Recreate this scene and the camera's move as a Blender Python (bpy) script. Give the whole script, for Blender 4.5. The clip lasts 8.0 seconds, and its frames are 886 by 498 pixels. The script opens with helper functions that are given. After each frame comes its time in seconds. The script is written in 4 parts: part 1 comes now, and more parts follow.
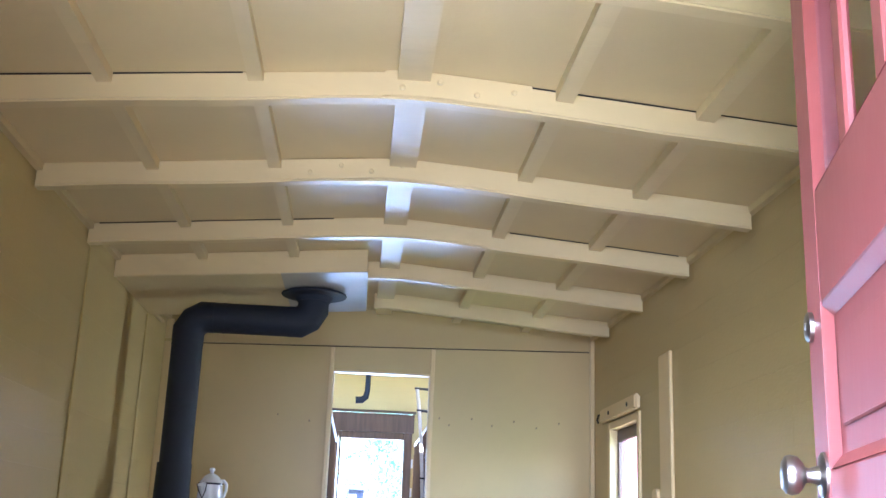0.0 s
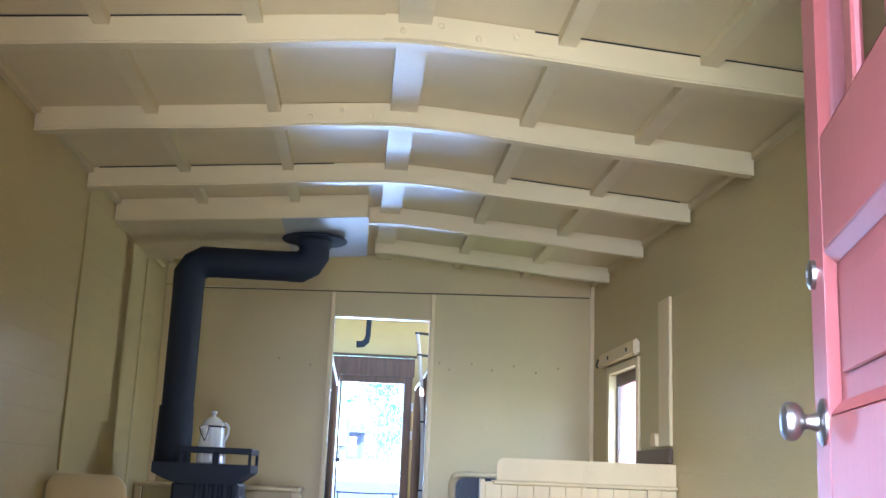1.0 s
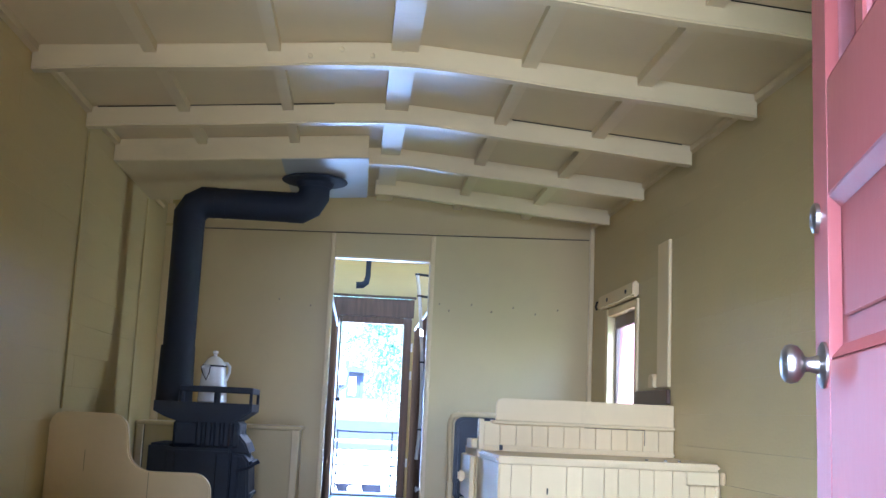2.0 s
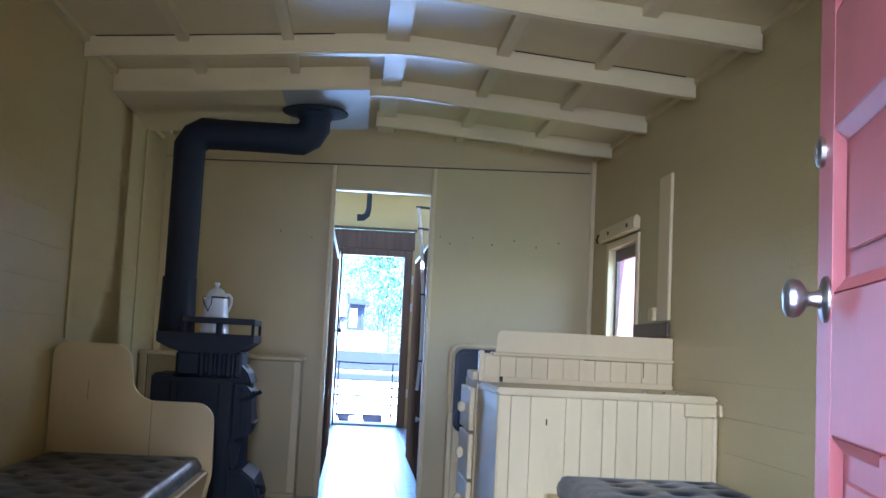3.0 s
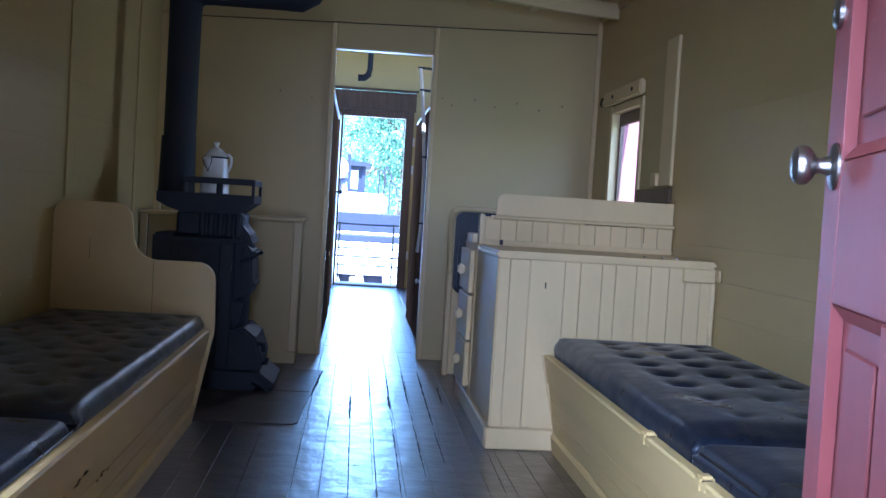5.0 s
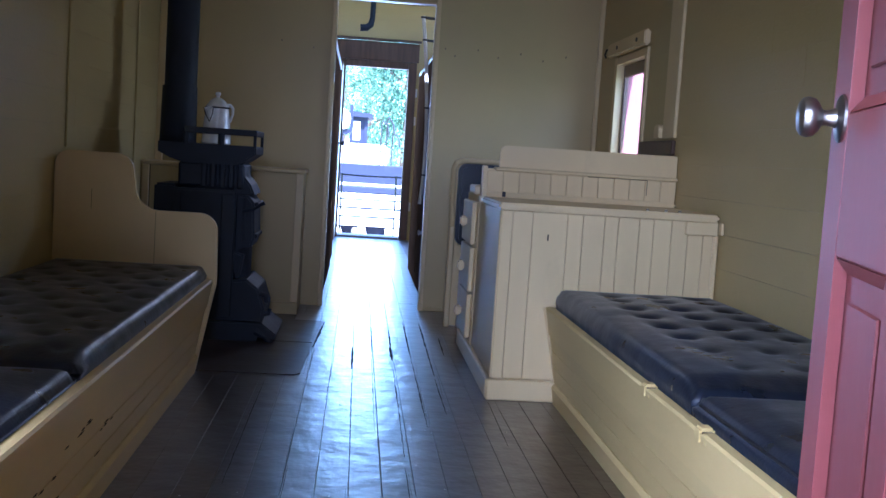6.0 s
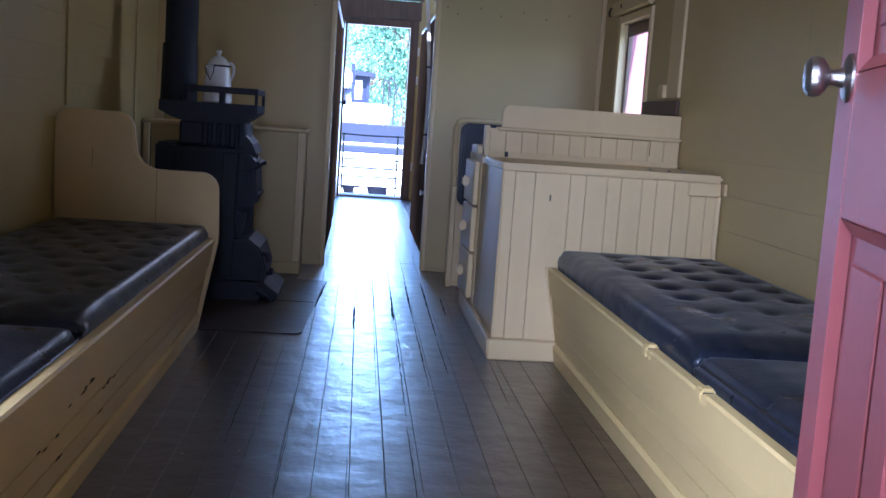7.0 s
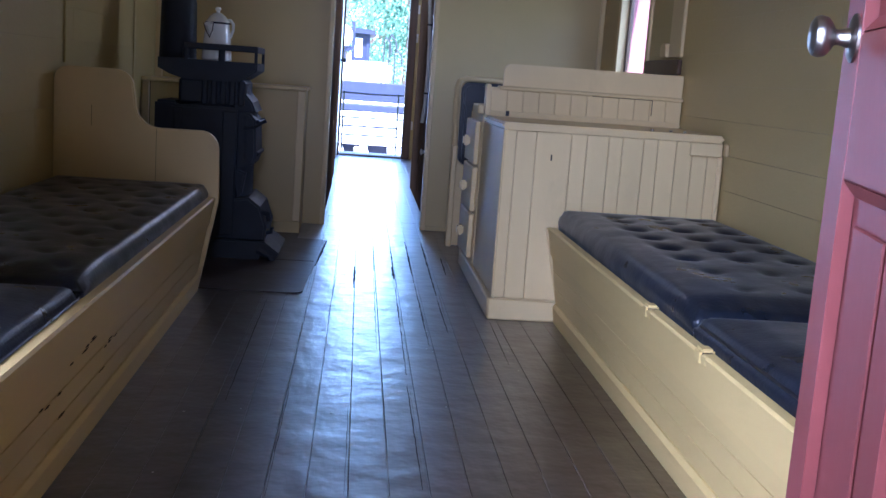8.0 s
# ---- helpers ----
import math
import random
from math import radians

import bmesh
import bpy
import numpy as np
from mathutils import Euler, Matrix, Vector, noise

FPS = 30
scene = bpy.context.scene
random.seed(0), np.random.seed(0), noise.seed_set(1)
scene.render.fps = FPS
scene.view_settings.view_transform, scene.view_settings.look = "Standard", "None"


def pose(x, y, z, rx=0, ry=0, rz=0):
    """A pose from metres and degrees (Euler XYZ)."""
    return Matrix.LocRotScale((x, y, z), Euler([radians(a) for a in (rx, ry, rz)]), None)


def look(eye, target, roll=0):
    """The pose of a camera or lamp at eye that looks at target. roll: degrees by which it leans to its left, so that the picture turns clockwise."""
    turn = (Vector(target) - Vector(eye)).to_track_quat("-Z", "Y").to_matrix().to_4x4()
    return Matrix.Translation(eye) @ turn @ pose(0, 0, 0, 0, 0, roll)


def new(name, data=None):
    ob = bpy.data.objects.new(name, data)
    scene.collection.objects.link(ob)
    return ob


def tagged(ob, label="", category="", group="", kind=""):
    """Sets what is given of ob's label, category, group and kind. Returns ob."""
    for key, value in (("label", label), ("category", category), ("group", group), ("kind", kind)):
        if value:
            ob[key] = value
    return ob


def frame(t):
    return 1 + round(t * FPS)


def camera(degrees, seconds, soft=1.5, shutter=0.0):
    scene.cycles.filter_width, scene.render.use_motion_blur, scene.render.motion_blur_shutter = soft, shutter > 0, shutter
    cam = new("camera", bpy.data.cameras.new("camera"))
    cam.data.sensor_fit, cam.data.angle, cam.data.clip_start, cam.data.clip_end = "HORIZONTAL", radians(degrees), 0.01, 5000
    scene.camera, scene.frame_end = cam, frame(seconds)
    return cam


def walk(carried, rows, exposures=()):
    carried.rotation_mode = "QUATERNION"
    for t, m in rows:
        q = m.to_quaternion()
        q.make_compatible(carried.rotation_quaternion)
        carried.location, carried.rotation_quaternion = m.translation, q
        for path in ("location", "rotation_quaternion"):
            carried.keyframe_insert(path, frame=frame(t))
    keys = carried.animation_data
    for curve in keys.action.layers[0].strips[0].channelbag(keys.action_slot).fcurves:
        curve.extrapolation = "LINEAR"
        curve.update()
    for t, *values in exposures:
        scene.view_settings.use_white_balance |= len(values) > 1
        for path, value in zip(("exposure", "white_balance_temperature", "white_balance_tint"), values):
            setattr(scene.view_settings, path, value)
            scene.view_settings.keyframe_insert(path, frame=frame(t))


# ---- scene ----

# ---- camera and its walk ----
cam = camera(46.0, 8.0)
walk(cam, [
    (0, look((-0.02, -0.327, 0.97), (0.117, 1.597, 1.496), 2.2)),
    (0.5, look((-0.021, -0.325, 0.97), (0.119, 1.615, 1.439), 2.3)),
    (1, look((-0.021, -0.321, 0.973), (0.121, 1.628, 1.397), 2.35)),
    (1.5, look((-0.023, -0.318, 0.974), (0.123, 1.642, 1.345), 2.45)),
    (3, look((-0.027, -0.311, 0.975), (0.128, 1.672, 1.161), 2.8)),
    (3.5, look((-0.027, -0.303, 0.976), (0.133, 1.687, 1.087), 2.9)),
    (4, look((-0.028, -0.3, 0.975), (0.136, 1.693, 1.013), 3.1)),
    (4.5, look((-0.027, -0.293, 0.976), (0.14, 1.7, 0.954), 3.3)),
    (6, look((-0.025, -0.281, 0.975), (0.144, 1.705, 0.807), 3.7)),
    (6.5, look((-0.026, -0.278, 0.975), (0.144, 1.704, 0.77), 3.8)),
    (7, look((-0.025, -0.274, 0.974), (0.145, 1.704, 0.73), 3.9)),
    (7.5, look((-0.026, -0.273, 0.975), (0.147, 1.698, 0.684), 4.0)),
    (8, look((-0.026, -0.271, 0.975), (0.148, 1.695, 0.654), 4.1)),
], exposures=[(0, 4.85, 5000, 20), (0.5, 4.80, 4880, 18), (1, 4.72, 4780, 17), (1.7, 4.60, 4680, 17), (3, 3.98, 4560, 17), (4, 3.60, 4480, 17), (4.7, 3.36, 4450, 18), (6, 3.13, 4600, 23), (8, 3.22, 4740, 26)])

LEFT, RIGHT, MID = -1.30, 1.487, 0.085
NEAR, PARTITION, BACK = 0.25, 6.41, 12.2

# ---- sky, sun and daylight at the openings ----
world = bpy.data.worlds.new("sky")
scene.world = world
world.use_nodes = True
sky = world.node_tree.nodes.new("ShaderNodeTexSky")
sky.sky_type, sky.sun_disc = "NISHITA", False
sky.sun_elevation, sky.sun_rotation = radians(55), radians(172)
world.node_tree.links.new(sky.outputs[0], world.node_tree.nodes["Background"].inputs[0])
world.node_tree.nodes["Background"].inputs[1].default_value = 0.15
sun = new("sun", bpy.data.lights.new("sun", "SUN"))
sun.data.energy, sun.data.angle, sun.data.color = 5.0, radians(0.5), (1.0, 0.95, 0.87)
sun.matrix_world = look((0.14, -1.0, 1.45), (0, 0, 0))


def daylight(name, eye, target, width, height, power, colour, spread=180):
    lamp = bpy.data.lights.new(name, "AREA")
    lamp.shape, lamp.size, lamp.size_y, lamp.energy, lamp.color = "RECTANGLE", width, height, power, colour
    lamp.spread = radians(spread)
    new(name, lamp).matrix_world = look(eye, target)


daylight("daylight_entrance", (-0.40, -1.15, 1.72), (0.85, 3.9, 0.10), 0.95, 0.9, 1.9, (0.94, 0.96, 1.0), 60)
daylight("ground_light_entrance", (0.08, -0.85, 0.26), (0.30, 1.9, 2.30), 0.8, 0.5, 1.15, (1.0, 0.96, 0.88), 80)
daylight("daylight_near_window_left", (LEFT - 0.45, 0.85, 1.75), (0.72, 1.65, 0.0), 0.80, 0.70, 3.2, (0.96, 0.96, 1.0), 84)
daylight("daylight_window", (2.30, 5.60, 1.25), (-1.3, 4.7, 1.45), 0.7, 0.6, 0.32, (1.0, 0.97, 0.94), 120)
daylight("daylight_far_door", (0.11, 12.05, 1.05), (0.11, 3.0, 0.0), 0.66, 1.8, 2.4, (0.50, 0.74, 1.0), 120)
daylight("daylight_cupola", (1.40, 10.3, 2.75), (0.0, 8.6, 0.0), 1.6, 0.9, 5.5, (1.0, 0.98, 0.96), 100)
daylight("daylight_cupola_left", (-1.24, 10.3, 2.75), (0.2, 8.6, 0.0), 1.6, 0.5, 2.5, (0.97, 0.98, 1.0), 100)

# ---- materials ----
def material(name, colour, rough=0.5, metal=0.0, vary=0.12, scale=2.5, stretch=(1, 1, 1), grain=60.0, bump=0.15, dirt=None, dirt_amount=0.0, each=0.0, coat=0.0, coat_rough=0.16, rough_vary=0.04, depth=0.01):
    m = bpy.data.materials.new(name)
    m.use_nodes = True
    n, link = m.node_tree.nodes, m.node_tree.links.new
    b = n["Principled BSDF"]
    b.inputs["Metallic"].default_value = metal
    b.inputs["Coat Weight"].default_value = coat
    b.inputs["Coat Roughness"].default_value = coat_rough
    tc, mp = n.new("ShaderNodeTexCoord"), n.new("ShaderNodeMapping")
    mp.inputs["Scale"].default_value = stretch
    link(tc.outputs["Object"], mp.inputs["Vector"])
    big, small = n.new("ShaderNodeTexNoise"), n.new("ShaderNodeTexNoise")
    big.inputs["Scale"].default_value, big.inputs["Detail"].default_value = scale, 5
    small.inputs["Scale"].default_value, small.inputs["Detail"].default_value = grain, 4
    link(mp.outputs[0], big.inputs["Vector"])
    link(mp.outputs[0], small.inputs["Vector"])
    ramp = n.new("ShaderNodeMapRange")
    ramp.inputs["From Min"].default_value, ramp.inputs["From Max"].default_value = 0.3, 0.7
    ramp.inputs["To Min"].default_value, ramp.inputs["To Max"].default_value = 1 - vary, 1 + vary
    link(big.outputs["Fac"], ramp.inputs["Value"])
    tint = n.new("ShaderNodeMix")
    tint.data_type, tint.blend_type = "RGBA", "MULTIPLY"
    tint.inputs["Factor"].default_value = 1.0
    tint.inputs[6].default_value = (*colour, 1)
    link(ramp.outputs[0], tint.inputs[7])
    out = tint.outputs[2]
    if each:
        info, er = n.new("ShaderNodeObjectInfo"), n.new("ShaderNodeMapRange")
        er.inputs["To Min"].default_value, er.inputs["To Max"].default_value = 1 - each, 1 + each
        link(info.outputs["Random"], er.inputs["Value"])
        t2 = n.new("ShaderNodeMix")
        t2.data_type, t2.blend_type = "RGBA", "MULTIPLY"
        t2.inputs["Factor"].default_value = 1.0
        link(out, t2.inputs[6])
        link(er.outputs[0], t2.inputs[7])
        out = t2.outputs[2]
    if dirt:
        dn, dr = n.new("ShaderNodeTexNoise"), n.new("ShaderNodeMapRange")
        dn.inputs["Scale"].default_value, dn.inputs["Detail"].default_value, dn.inputs["Roughness"].default_value = 7.0, 8, 0.7
        link(mp.outputs[0], dn.inputs["Vector"])
        dr.inputs["From Min"].default_value, dr.inputs["From Max"].default_value = 0.56, 0.95
        link(dn.outputs["Fac"], dr.inputs["Value"])
        dm = n.new("ShaderNodeMix")
        dm.data_type = "RGBA"
        dm.inputs[7].default_value = (*dirt, 1)
        sc = n.new("ShaderNodeMath")
        sc.operation = "MULTIPLY"
        sc.inputs[1].default_value = min(1.0, dirt_amount)
        link(dr.outputs[0], sc.inputs[0])
        link(sc.outputs[0], dm.inputs[0])
        link(out, dm.inputs[6])
        out = dm.outputs[2]
    link(out, b.inputs["Base Color"])
    rr = n.new("ShaderNodeMapRange")
    rr.inputs["From Min"].default_value, rr.inputs["From Max"].default_value = 0.3, 0.7
    rr.inputs["To Min"].default_value, rr.inputs["To Max"].default_value = max(0.03, rough - rough_vary), min(1, rough + rough_vary)
    link(big.outputs["Fac"], rr.inputs["Value"])
    link(rr.outputs[0], b.inputs["Roughness"])
    add = n.new("ShaderNodeMath")
    add.operation = "MULTIPLY_ADD"
    add.inputs[1].default_value = 0.35
    link(small.outputs["Fac"], add.inputs[0])
    link(big.outputs["Fac"], add.inputs[2])
    bp = n.new("ShaderNodeBump")
    bp.inputs["Strength"].default_value, bp.inputs["Distance"].default_value = bump, depth
    link(add.outputs[0], bp.inputs["Height"])
    link(bp.outputs[0], b.inputs["Normal"])
    return m


WALL = material("buff_wall_paint", (0.50, 0.385, 0.155), 0.42, vary=0.05, scale=1.6, stretch=(1, 1, 2.2), grain=35, bump=0.25, dirt=(0.30, 0.23, 0.12), dirt_amount=0.2, each=0.012)
CEIL = material("buff_ceiling_paint", (0.64, 0.51, 0.26), 0.46, vary=0.06, scale=2.0, grain=28, bump=0.3, dirt=(0.50, 0.41, 0.25), dirt_amount=0.12)
RIB = material("buff_gloss_paint", (0.68, 0.55, 0.29), 0.40, vary=0.06, scale=4.0, stretch=(0.4, 1, 1), grain=45, bump=0.25, dirt=(0.38, 0.29, 0.15), dirt_amount=0.4)
PART = material("buff_partition_paint", (0.55, 0.42, 0.185), 0.42, vary=0.06, scale=1.4, grain=30, bump=0.2, dirt=(0.36, 0.28, 0.16), dirt_amount=0.25)
CREAM = material("cream_furniture_paint", (0.70, 0.545, 0.275), 0.40, vary=0.06, scale=3.0, stretch=(1, 1, 0.5), grain=40, bump=0.22, dirt=(0.34, 0.25, 0.13), dirt_amount=0.35, each=0.03)
BENCH = material("cream_bench_paint", (0.64, 0.475, 0.18), 0.48, vary=0.09, scale=3.5, stretch=(1, 0.35, 1.2), grain=50, bump=0.3, dirt=(0.25, 0.18, 0.09), dirt_amount=0.3, each=0.03)
FLOOR = material("dark_brown_floor_paint", (0.029, 0.0135, 0.010), 0.42, vary=0.35, scale=5.0, stretch=(1, 0.22, 1), grain=26, bump=0.5, dirt=(0.055, 0.04, 0.036), dirt_amount=0.5, each=0.2, rough_vary=0.04, depth=0.006, coat=1.0, coat_rough=0.30)
def ripple(m, scale, stretch, depth, strength=1.0):
    """A second, broader unevenness under the fine one."""
    n, link = m.node_tree.nodes, m.node_tree.links.new
    tc, mp, ns, bp = n.new("ShaderNodeTexCoord"), n.new("ShaderNodeMapping"), n.new("ShaderNodeTexNoise"), n.new("ShaderNodeBump")
    mp.inputs["Scale"].default_value = stretch
    ns.inputs["Scale"].default_value, ns.inputs["Detail"].default_value = scale, 3
    bp.inputs["Strength"].default_value, bp.inputs["Distance"].default_value = strength, depth
    link(tc.outputs["Object"], mp.inputs["Vector"])
    link(mp.outputs[0], ns.inputs["Vector"])
    link(ns.outputs["Fac"], bp.inputs["Height"])
    fine = n["Bump"]
    link(bp.outputs[0], fine.inputs["Normal"])
    link(fine.outputs[0], n["Principled BSDF"].inputs["Coat Normal"])


FLOOR.node_tree.nodes["Principled BSDF"].inputs["Coat IOR"].default_value = 1.55
FLOOR.node_tree.nodes["Principled BSDF"].inputs["Specular IOR Level"].default_value = 0.5
ripple(FLOOR, 7.0, (1.1, 1.1, 1), 0.0055)
# dark colour of the joints, also of the painted shade line under the partition rail
GAP = material("joint_dirt_and_shade", (0.022, 0.016, 0.012), 0.9)
SCUFF = material("pale_scuffed_wood", (0.22, 0.19, 0.16), 0.6)
SHEET = material("dark_floor_sheet", (0.05, 0.036, 0.03), 0.42, vary=0.3, scale=6, grain=30, bump=0.35, dirt=(0.1, 0.08, 0.06), dirt_amount=0.4)
LEATHER = material("dark_leather", (0.010, 0.014, 0.024), 0.35, vary=0.3, scale=9.0, grain=90, bump=0.35, rough_vary=0.1, depth=0.006, coat=0.0)
ripple(LEATHER, 11.0, (1, 1, 1), 0.0018)
sheen = LEATHER.node_tree.nodes["Principled BSDF"]
sheen.inputs["Sheen Weight"].default_value, sheen.inputs["Sheen Roughness"].default_value = 0.07, 0.35
sheen.inputs["Specular IOR Level"].default_value = 0.42
sheen.inputs["Sheen Tint"].default_value = (0.75, 0.85, 1.0, 1)
PIPING = material("dark_piping", (0.012, 0.012, 0.016), 0.45)
IRON = material("black_cast_iron", (0.010, 0.016, 0.030), 0.60, metal=0.0, vary=0.3, scale=8, grain=120, bump=0.3, dirt=(0.05, 0.04, 0.035), dirt_amount=0.4)
PIPE = material("black_stovepipe_steel", (0.011, 0.016, 0.027), 0.72, vary=0.25, scale=6, grain=80, bump=0.15)
SILVER = material("silver_sheet_metal", (0.44, 0.42, 0.38), 0.52, metal=0.35, vary=0.08, scale=5, grain=20, bump=0.35)
CHROME = material("worn_nickel", (0.33, 0.31, 0.28), 0.33, metal=1.0, vary=0.15, scale=20, grain=200, bump=0.05)
ENAMEL = material("white_enamel", (0.80, 0.81, 0.82), 0.18, vary=0.03, scale=20, grain=90, bump=0.05, coat=0.4)
NAVY = material("navy_enamel_rim", (0.01, 0.012, 0.03), 0.25)
RED = material("red_door_paint", (0.20, 0.044, 0.038), 0.48, vary=0.08, scale=3.5, stretch=(1, 1, 0.5), grain=45, bump=0.10, dirt=(0.5, 0.2, 0.18), dirt_amount=0.15)
# red casing, its colour paled for sun glare and the haze of the glass
HAZED_RED = material("sun_hazed_red_casing", (0.25, 0.095, 0.11), 0.6, vary=0.1, scale=4, grain=40, bump=0.2)
PEG = material("grubby_painted_peg", (0.30, 0.22, 0.10), 0.5)
BROWN = material("varnished_brown_wood", (0.11, 0.062, 0.036), 0.40, vary=0.25, scale=5, stretch=(6, 6, 0.6), grain=40, bump=0.2)
OLIVE = material("drab_locker_paint", (0.13, 0.088, 0.058), 0.85, vary=0.1, scale=2, grain=40, bump=0.2)
OLIVE.node_tree.nodes["Principled BSDF"].inputs["Specular IOR Level"].default_value = 0.0
WHITE = material("white_paint", (0.78, 0.77, 0.72), 0.35, vary=0.04, scale=8, grain=60, bump=0.1)
BLACK = material("black_hardware", (0.018, 0.018, 0.02), 0.45, vary=0.2, scale=30)
GRAVEL = material("ballast", (0.48, 0.45, 0.40), 0.9, vary=0.35, scale=3, grain=14, bump=1.0, depth=0.05)
TIMBER = material("pale_weathered_timber", (0.48, 0.43, 0.36), 0.8, vary=0.2, scale=3, stretch=(0.3, 4, 4), grain=30, bump=0.4)
LOCO = material("locomotive_blue_black", (0.0035, 0.007, 0.028), 0.7, vary=0.3, scale=4, dirt=(0.06, 0.07, 0.12), dirt_amount=0.35)
PALE = material("pale_grey_steel", (0.80, 0.80, 0.80), 0.5, vary=0.1, scale=2)
STEEL = material("rail_steel", (0.30, 0.26, 0.23), 0.4, metal=0.8, vary=0.2, scale=6)
LEAF = material("leaf_green", (0.10, 0.20, 0.12), 0.6, vary=0.2, scale=0.8, grain=6)
BARK = material("bark", (0.11, 0.08, 0.055), 0.9, vary=0.3, scale=6, grain=20, bump=0.6)
GRASS = material("rough_grass", (0.08, 0.13, 0.04), 0.9, vary=0.4, scale=0.6, grain=9, bump=0.6, depth=0.05)


def glass_material():
    m = bpy.data.materials.new("window_glass")
    m.use_nodes = True
    b = m.node_tree.nodes["Principled BSDF"]
    b.inputs["Transmission Weight"].default_value, b.inputs["Roughness"].default_value, b.inputs["IOR"].default_value = 1.0, 0.02, 1.02
    return m


GLASS = glass_material()


# ---- mesh helpers ----
def box(bm, x0, y0, z0, x1, y1, z1, bevel=0.0, seg=1):
    made = bmesh.ops.create_cube(bm, size=1.0)["verts"]
    for v in made:
        v.co = ((x0 + x1) / 2 + v.co.x * (x1 - x0), (y0 + y1) / 2 + v.co.y * (y1 - y0), (z0 + z1) / 2 + v.co.z * (z1 - z0))
    if bevel:
        edges = list({e for v in made for e in v.link_edges})
        bmesh.ops.bevel(bm, geom=edges, offset=bevel, segments=seg, affect="EDGES", clamp_overlap=True)
    return bm


def prism(bm, outline, axis, a0, a1, bevel=0.0):
    """An outline of two coordinates drawn out along the third axis."""
    def place(p, a):
        return {"x": (a, p[0], p[1]), "y": (p[0], a, p[1]), "z": (p[0], p[1], a)}[axis]
    lo = [bm.verts.new(place(p, a0)) for p in outline]
    hi = [bm.verts.new(place(p, a1)) for p in outline]
    k = len(outline)
    faces = [bm.faces.new(lo), bm.faces.new(hi[::-1])]
    for i in range(k):
        faces.append(bm.faces.new((lo[i], hi[i], hi[(i + 1) % k], lo[(i + 1) % k])))
    bmesh.ops.recalc_face_normals(bm, faces=faces)
    if bevel:
        rim = [e for f in faces[:2] for e in f.edges]
        bmesh.ops.bevel(bm, geom=list(set(rim)), offset=bevel, segments=2, affect="EDGES", clamp_overlap=True)
    return bm


def rounded(x0, z0, x1, z1, r, corners=(1, 1, 1, 1), n=6):
    """A rectangle's outline with round corners: lower left, lower right, upper right, upper left."""
    out = []
    for (cx, cz, a0), on in zip(((x0 + r, z0 + r, 180), (x1 - r, z0 + r, 270), (x1 - r, z1 - r, 0), (x0 + r, z1 - r, 90)), corners):
        if not on:
            out.append(((x0, z0), (x1, z0), (x1, z1), (x0, z1))[(a0 // 90 - 2) % 4])
            continue
        for i in range(n + 1):
            a = radians(a0 + 90 * i / n)
            out.append((cx + r * math.cos(a), cz + r * math.sin(a)))
    return out


def lathe(bm, profile, centre, n=28):
    """Turns (radius, height) pairs about a vertical axis."""
    rings = []
    for r, h in profile:
        if r < 1e-5:
            rings.append([bm.verts.new((centre[0], centre[1], centre[2] + h))])
        else:
            rings.append([bm.verts.new((centre[0] + r * math.cos(2 * math.pi * i / n), centre[1] + r * math.sin(2 * math.pi * i / n), centre[2] + h)) for i in range(n)])
    for a, b in zip(rings, rings[1:]):
        for i in range(n):
            j = (i + 1) % n
            if len(a) == 1 and len(b) == 1:
                continue
            if len(a) == 1:
                bm.faces.new((a[0], b[j], b[i]))
            elif len(b) == 1:
                bm.faces.new((a[i], a[j], b[0]))
            else:
                bm.faces.new((a[i], a[j], b[j], b[i]))
    return bm


def tube(bm, points, radius, n=12, cap=True):
    """A round tube along a line of points; radius may be one number or one for each point."""
    pts = [Vector(p) for p in points]
    radii = radius if isinstance(radius, (list, tuple)) else [radius] * len(pts)
    rings, side = [], None
    for i, p in enumerate(pts):
        ahead = (pts[min(i + 1, len(pts) - 1)] - pts[max(i - 1, 0)]).normalized()
        if side is None:
            side = ahead.orthogonal().normalized()
        side = (side - ahead * side.dot(ahead)).normalized()
        up = ahead.cross(side)
        # widen the ring at a mitre, so that the tube keeps its width
        bend, grow = None, 0.0
        if 0 < i < len(pts) - 1:
            d1, d2 = (p - pts[i - 1]).normalized(), (pts[i + 1] - p).normalized()
            ahead = (d1 + d2).normalized()
            side = (side - ahead * side.dot(ahead)).normalized()
            up = ahead.cross(side)
            if d1.dot(d2) < 0.995:
                bend, grow = (d2 - d1).normalized(), 1 / max(0.5, ahead.dot(d1)) - 1
        ring = []
        for j in range(n):
            a = 2 * math.pi * j / n
            off = (side * math.cos(a) + up * math.sin(a)) * radii[i]
            if bend:
                off += bend * off.dot(bend) * grow
            ring.append(bm.verts.new(p + off))
        rings.append(ring)
    for a, b in zip(rings, rings[1:]):
        for j in range(n):
            bm.faces.new((a[j], a[(j + 1) % n], b[(j + 1) % n], b[j]))
    if cap:
        bm.faces.new(rings[0][::-1])
        bm.faces.new(rings[-1])
    return bm


def smooth(ob, degrees=35):
    for p in ob.data.polygons:
        p.use_smooth = True
    ob.data.set_sharp_from_angle(angle=radians(degrees))
    return ob


def part(name, bm, mat, parent=None, label="", turned=False):
    me = bpy.data.meshes.new(name)
    bm.to_mesh(me)
    bm.free()
    me.materials.append(mat)
    ob = new(name, me)
    if parent:
        ob.parent = parent
        ob.matrix_parent_inverse = Matrix.Translation(-parent.location)
    if label:
        ob["label"] = label
    if turned:
        smooth(ob)
    return ob


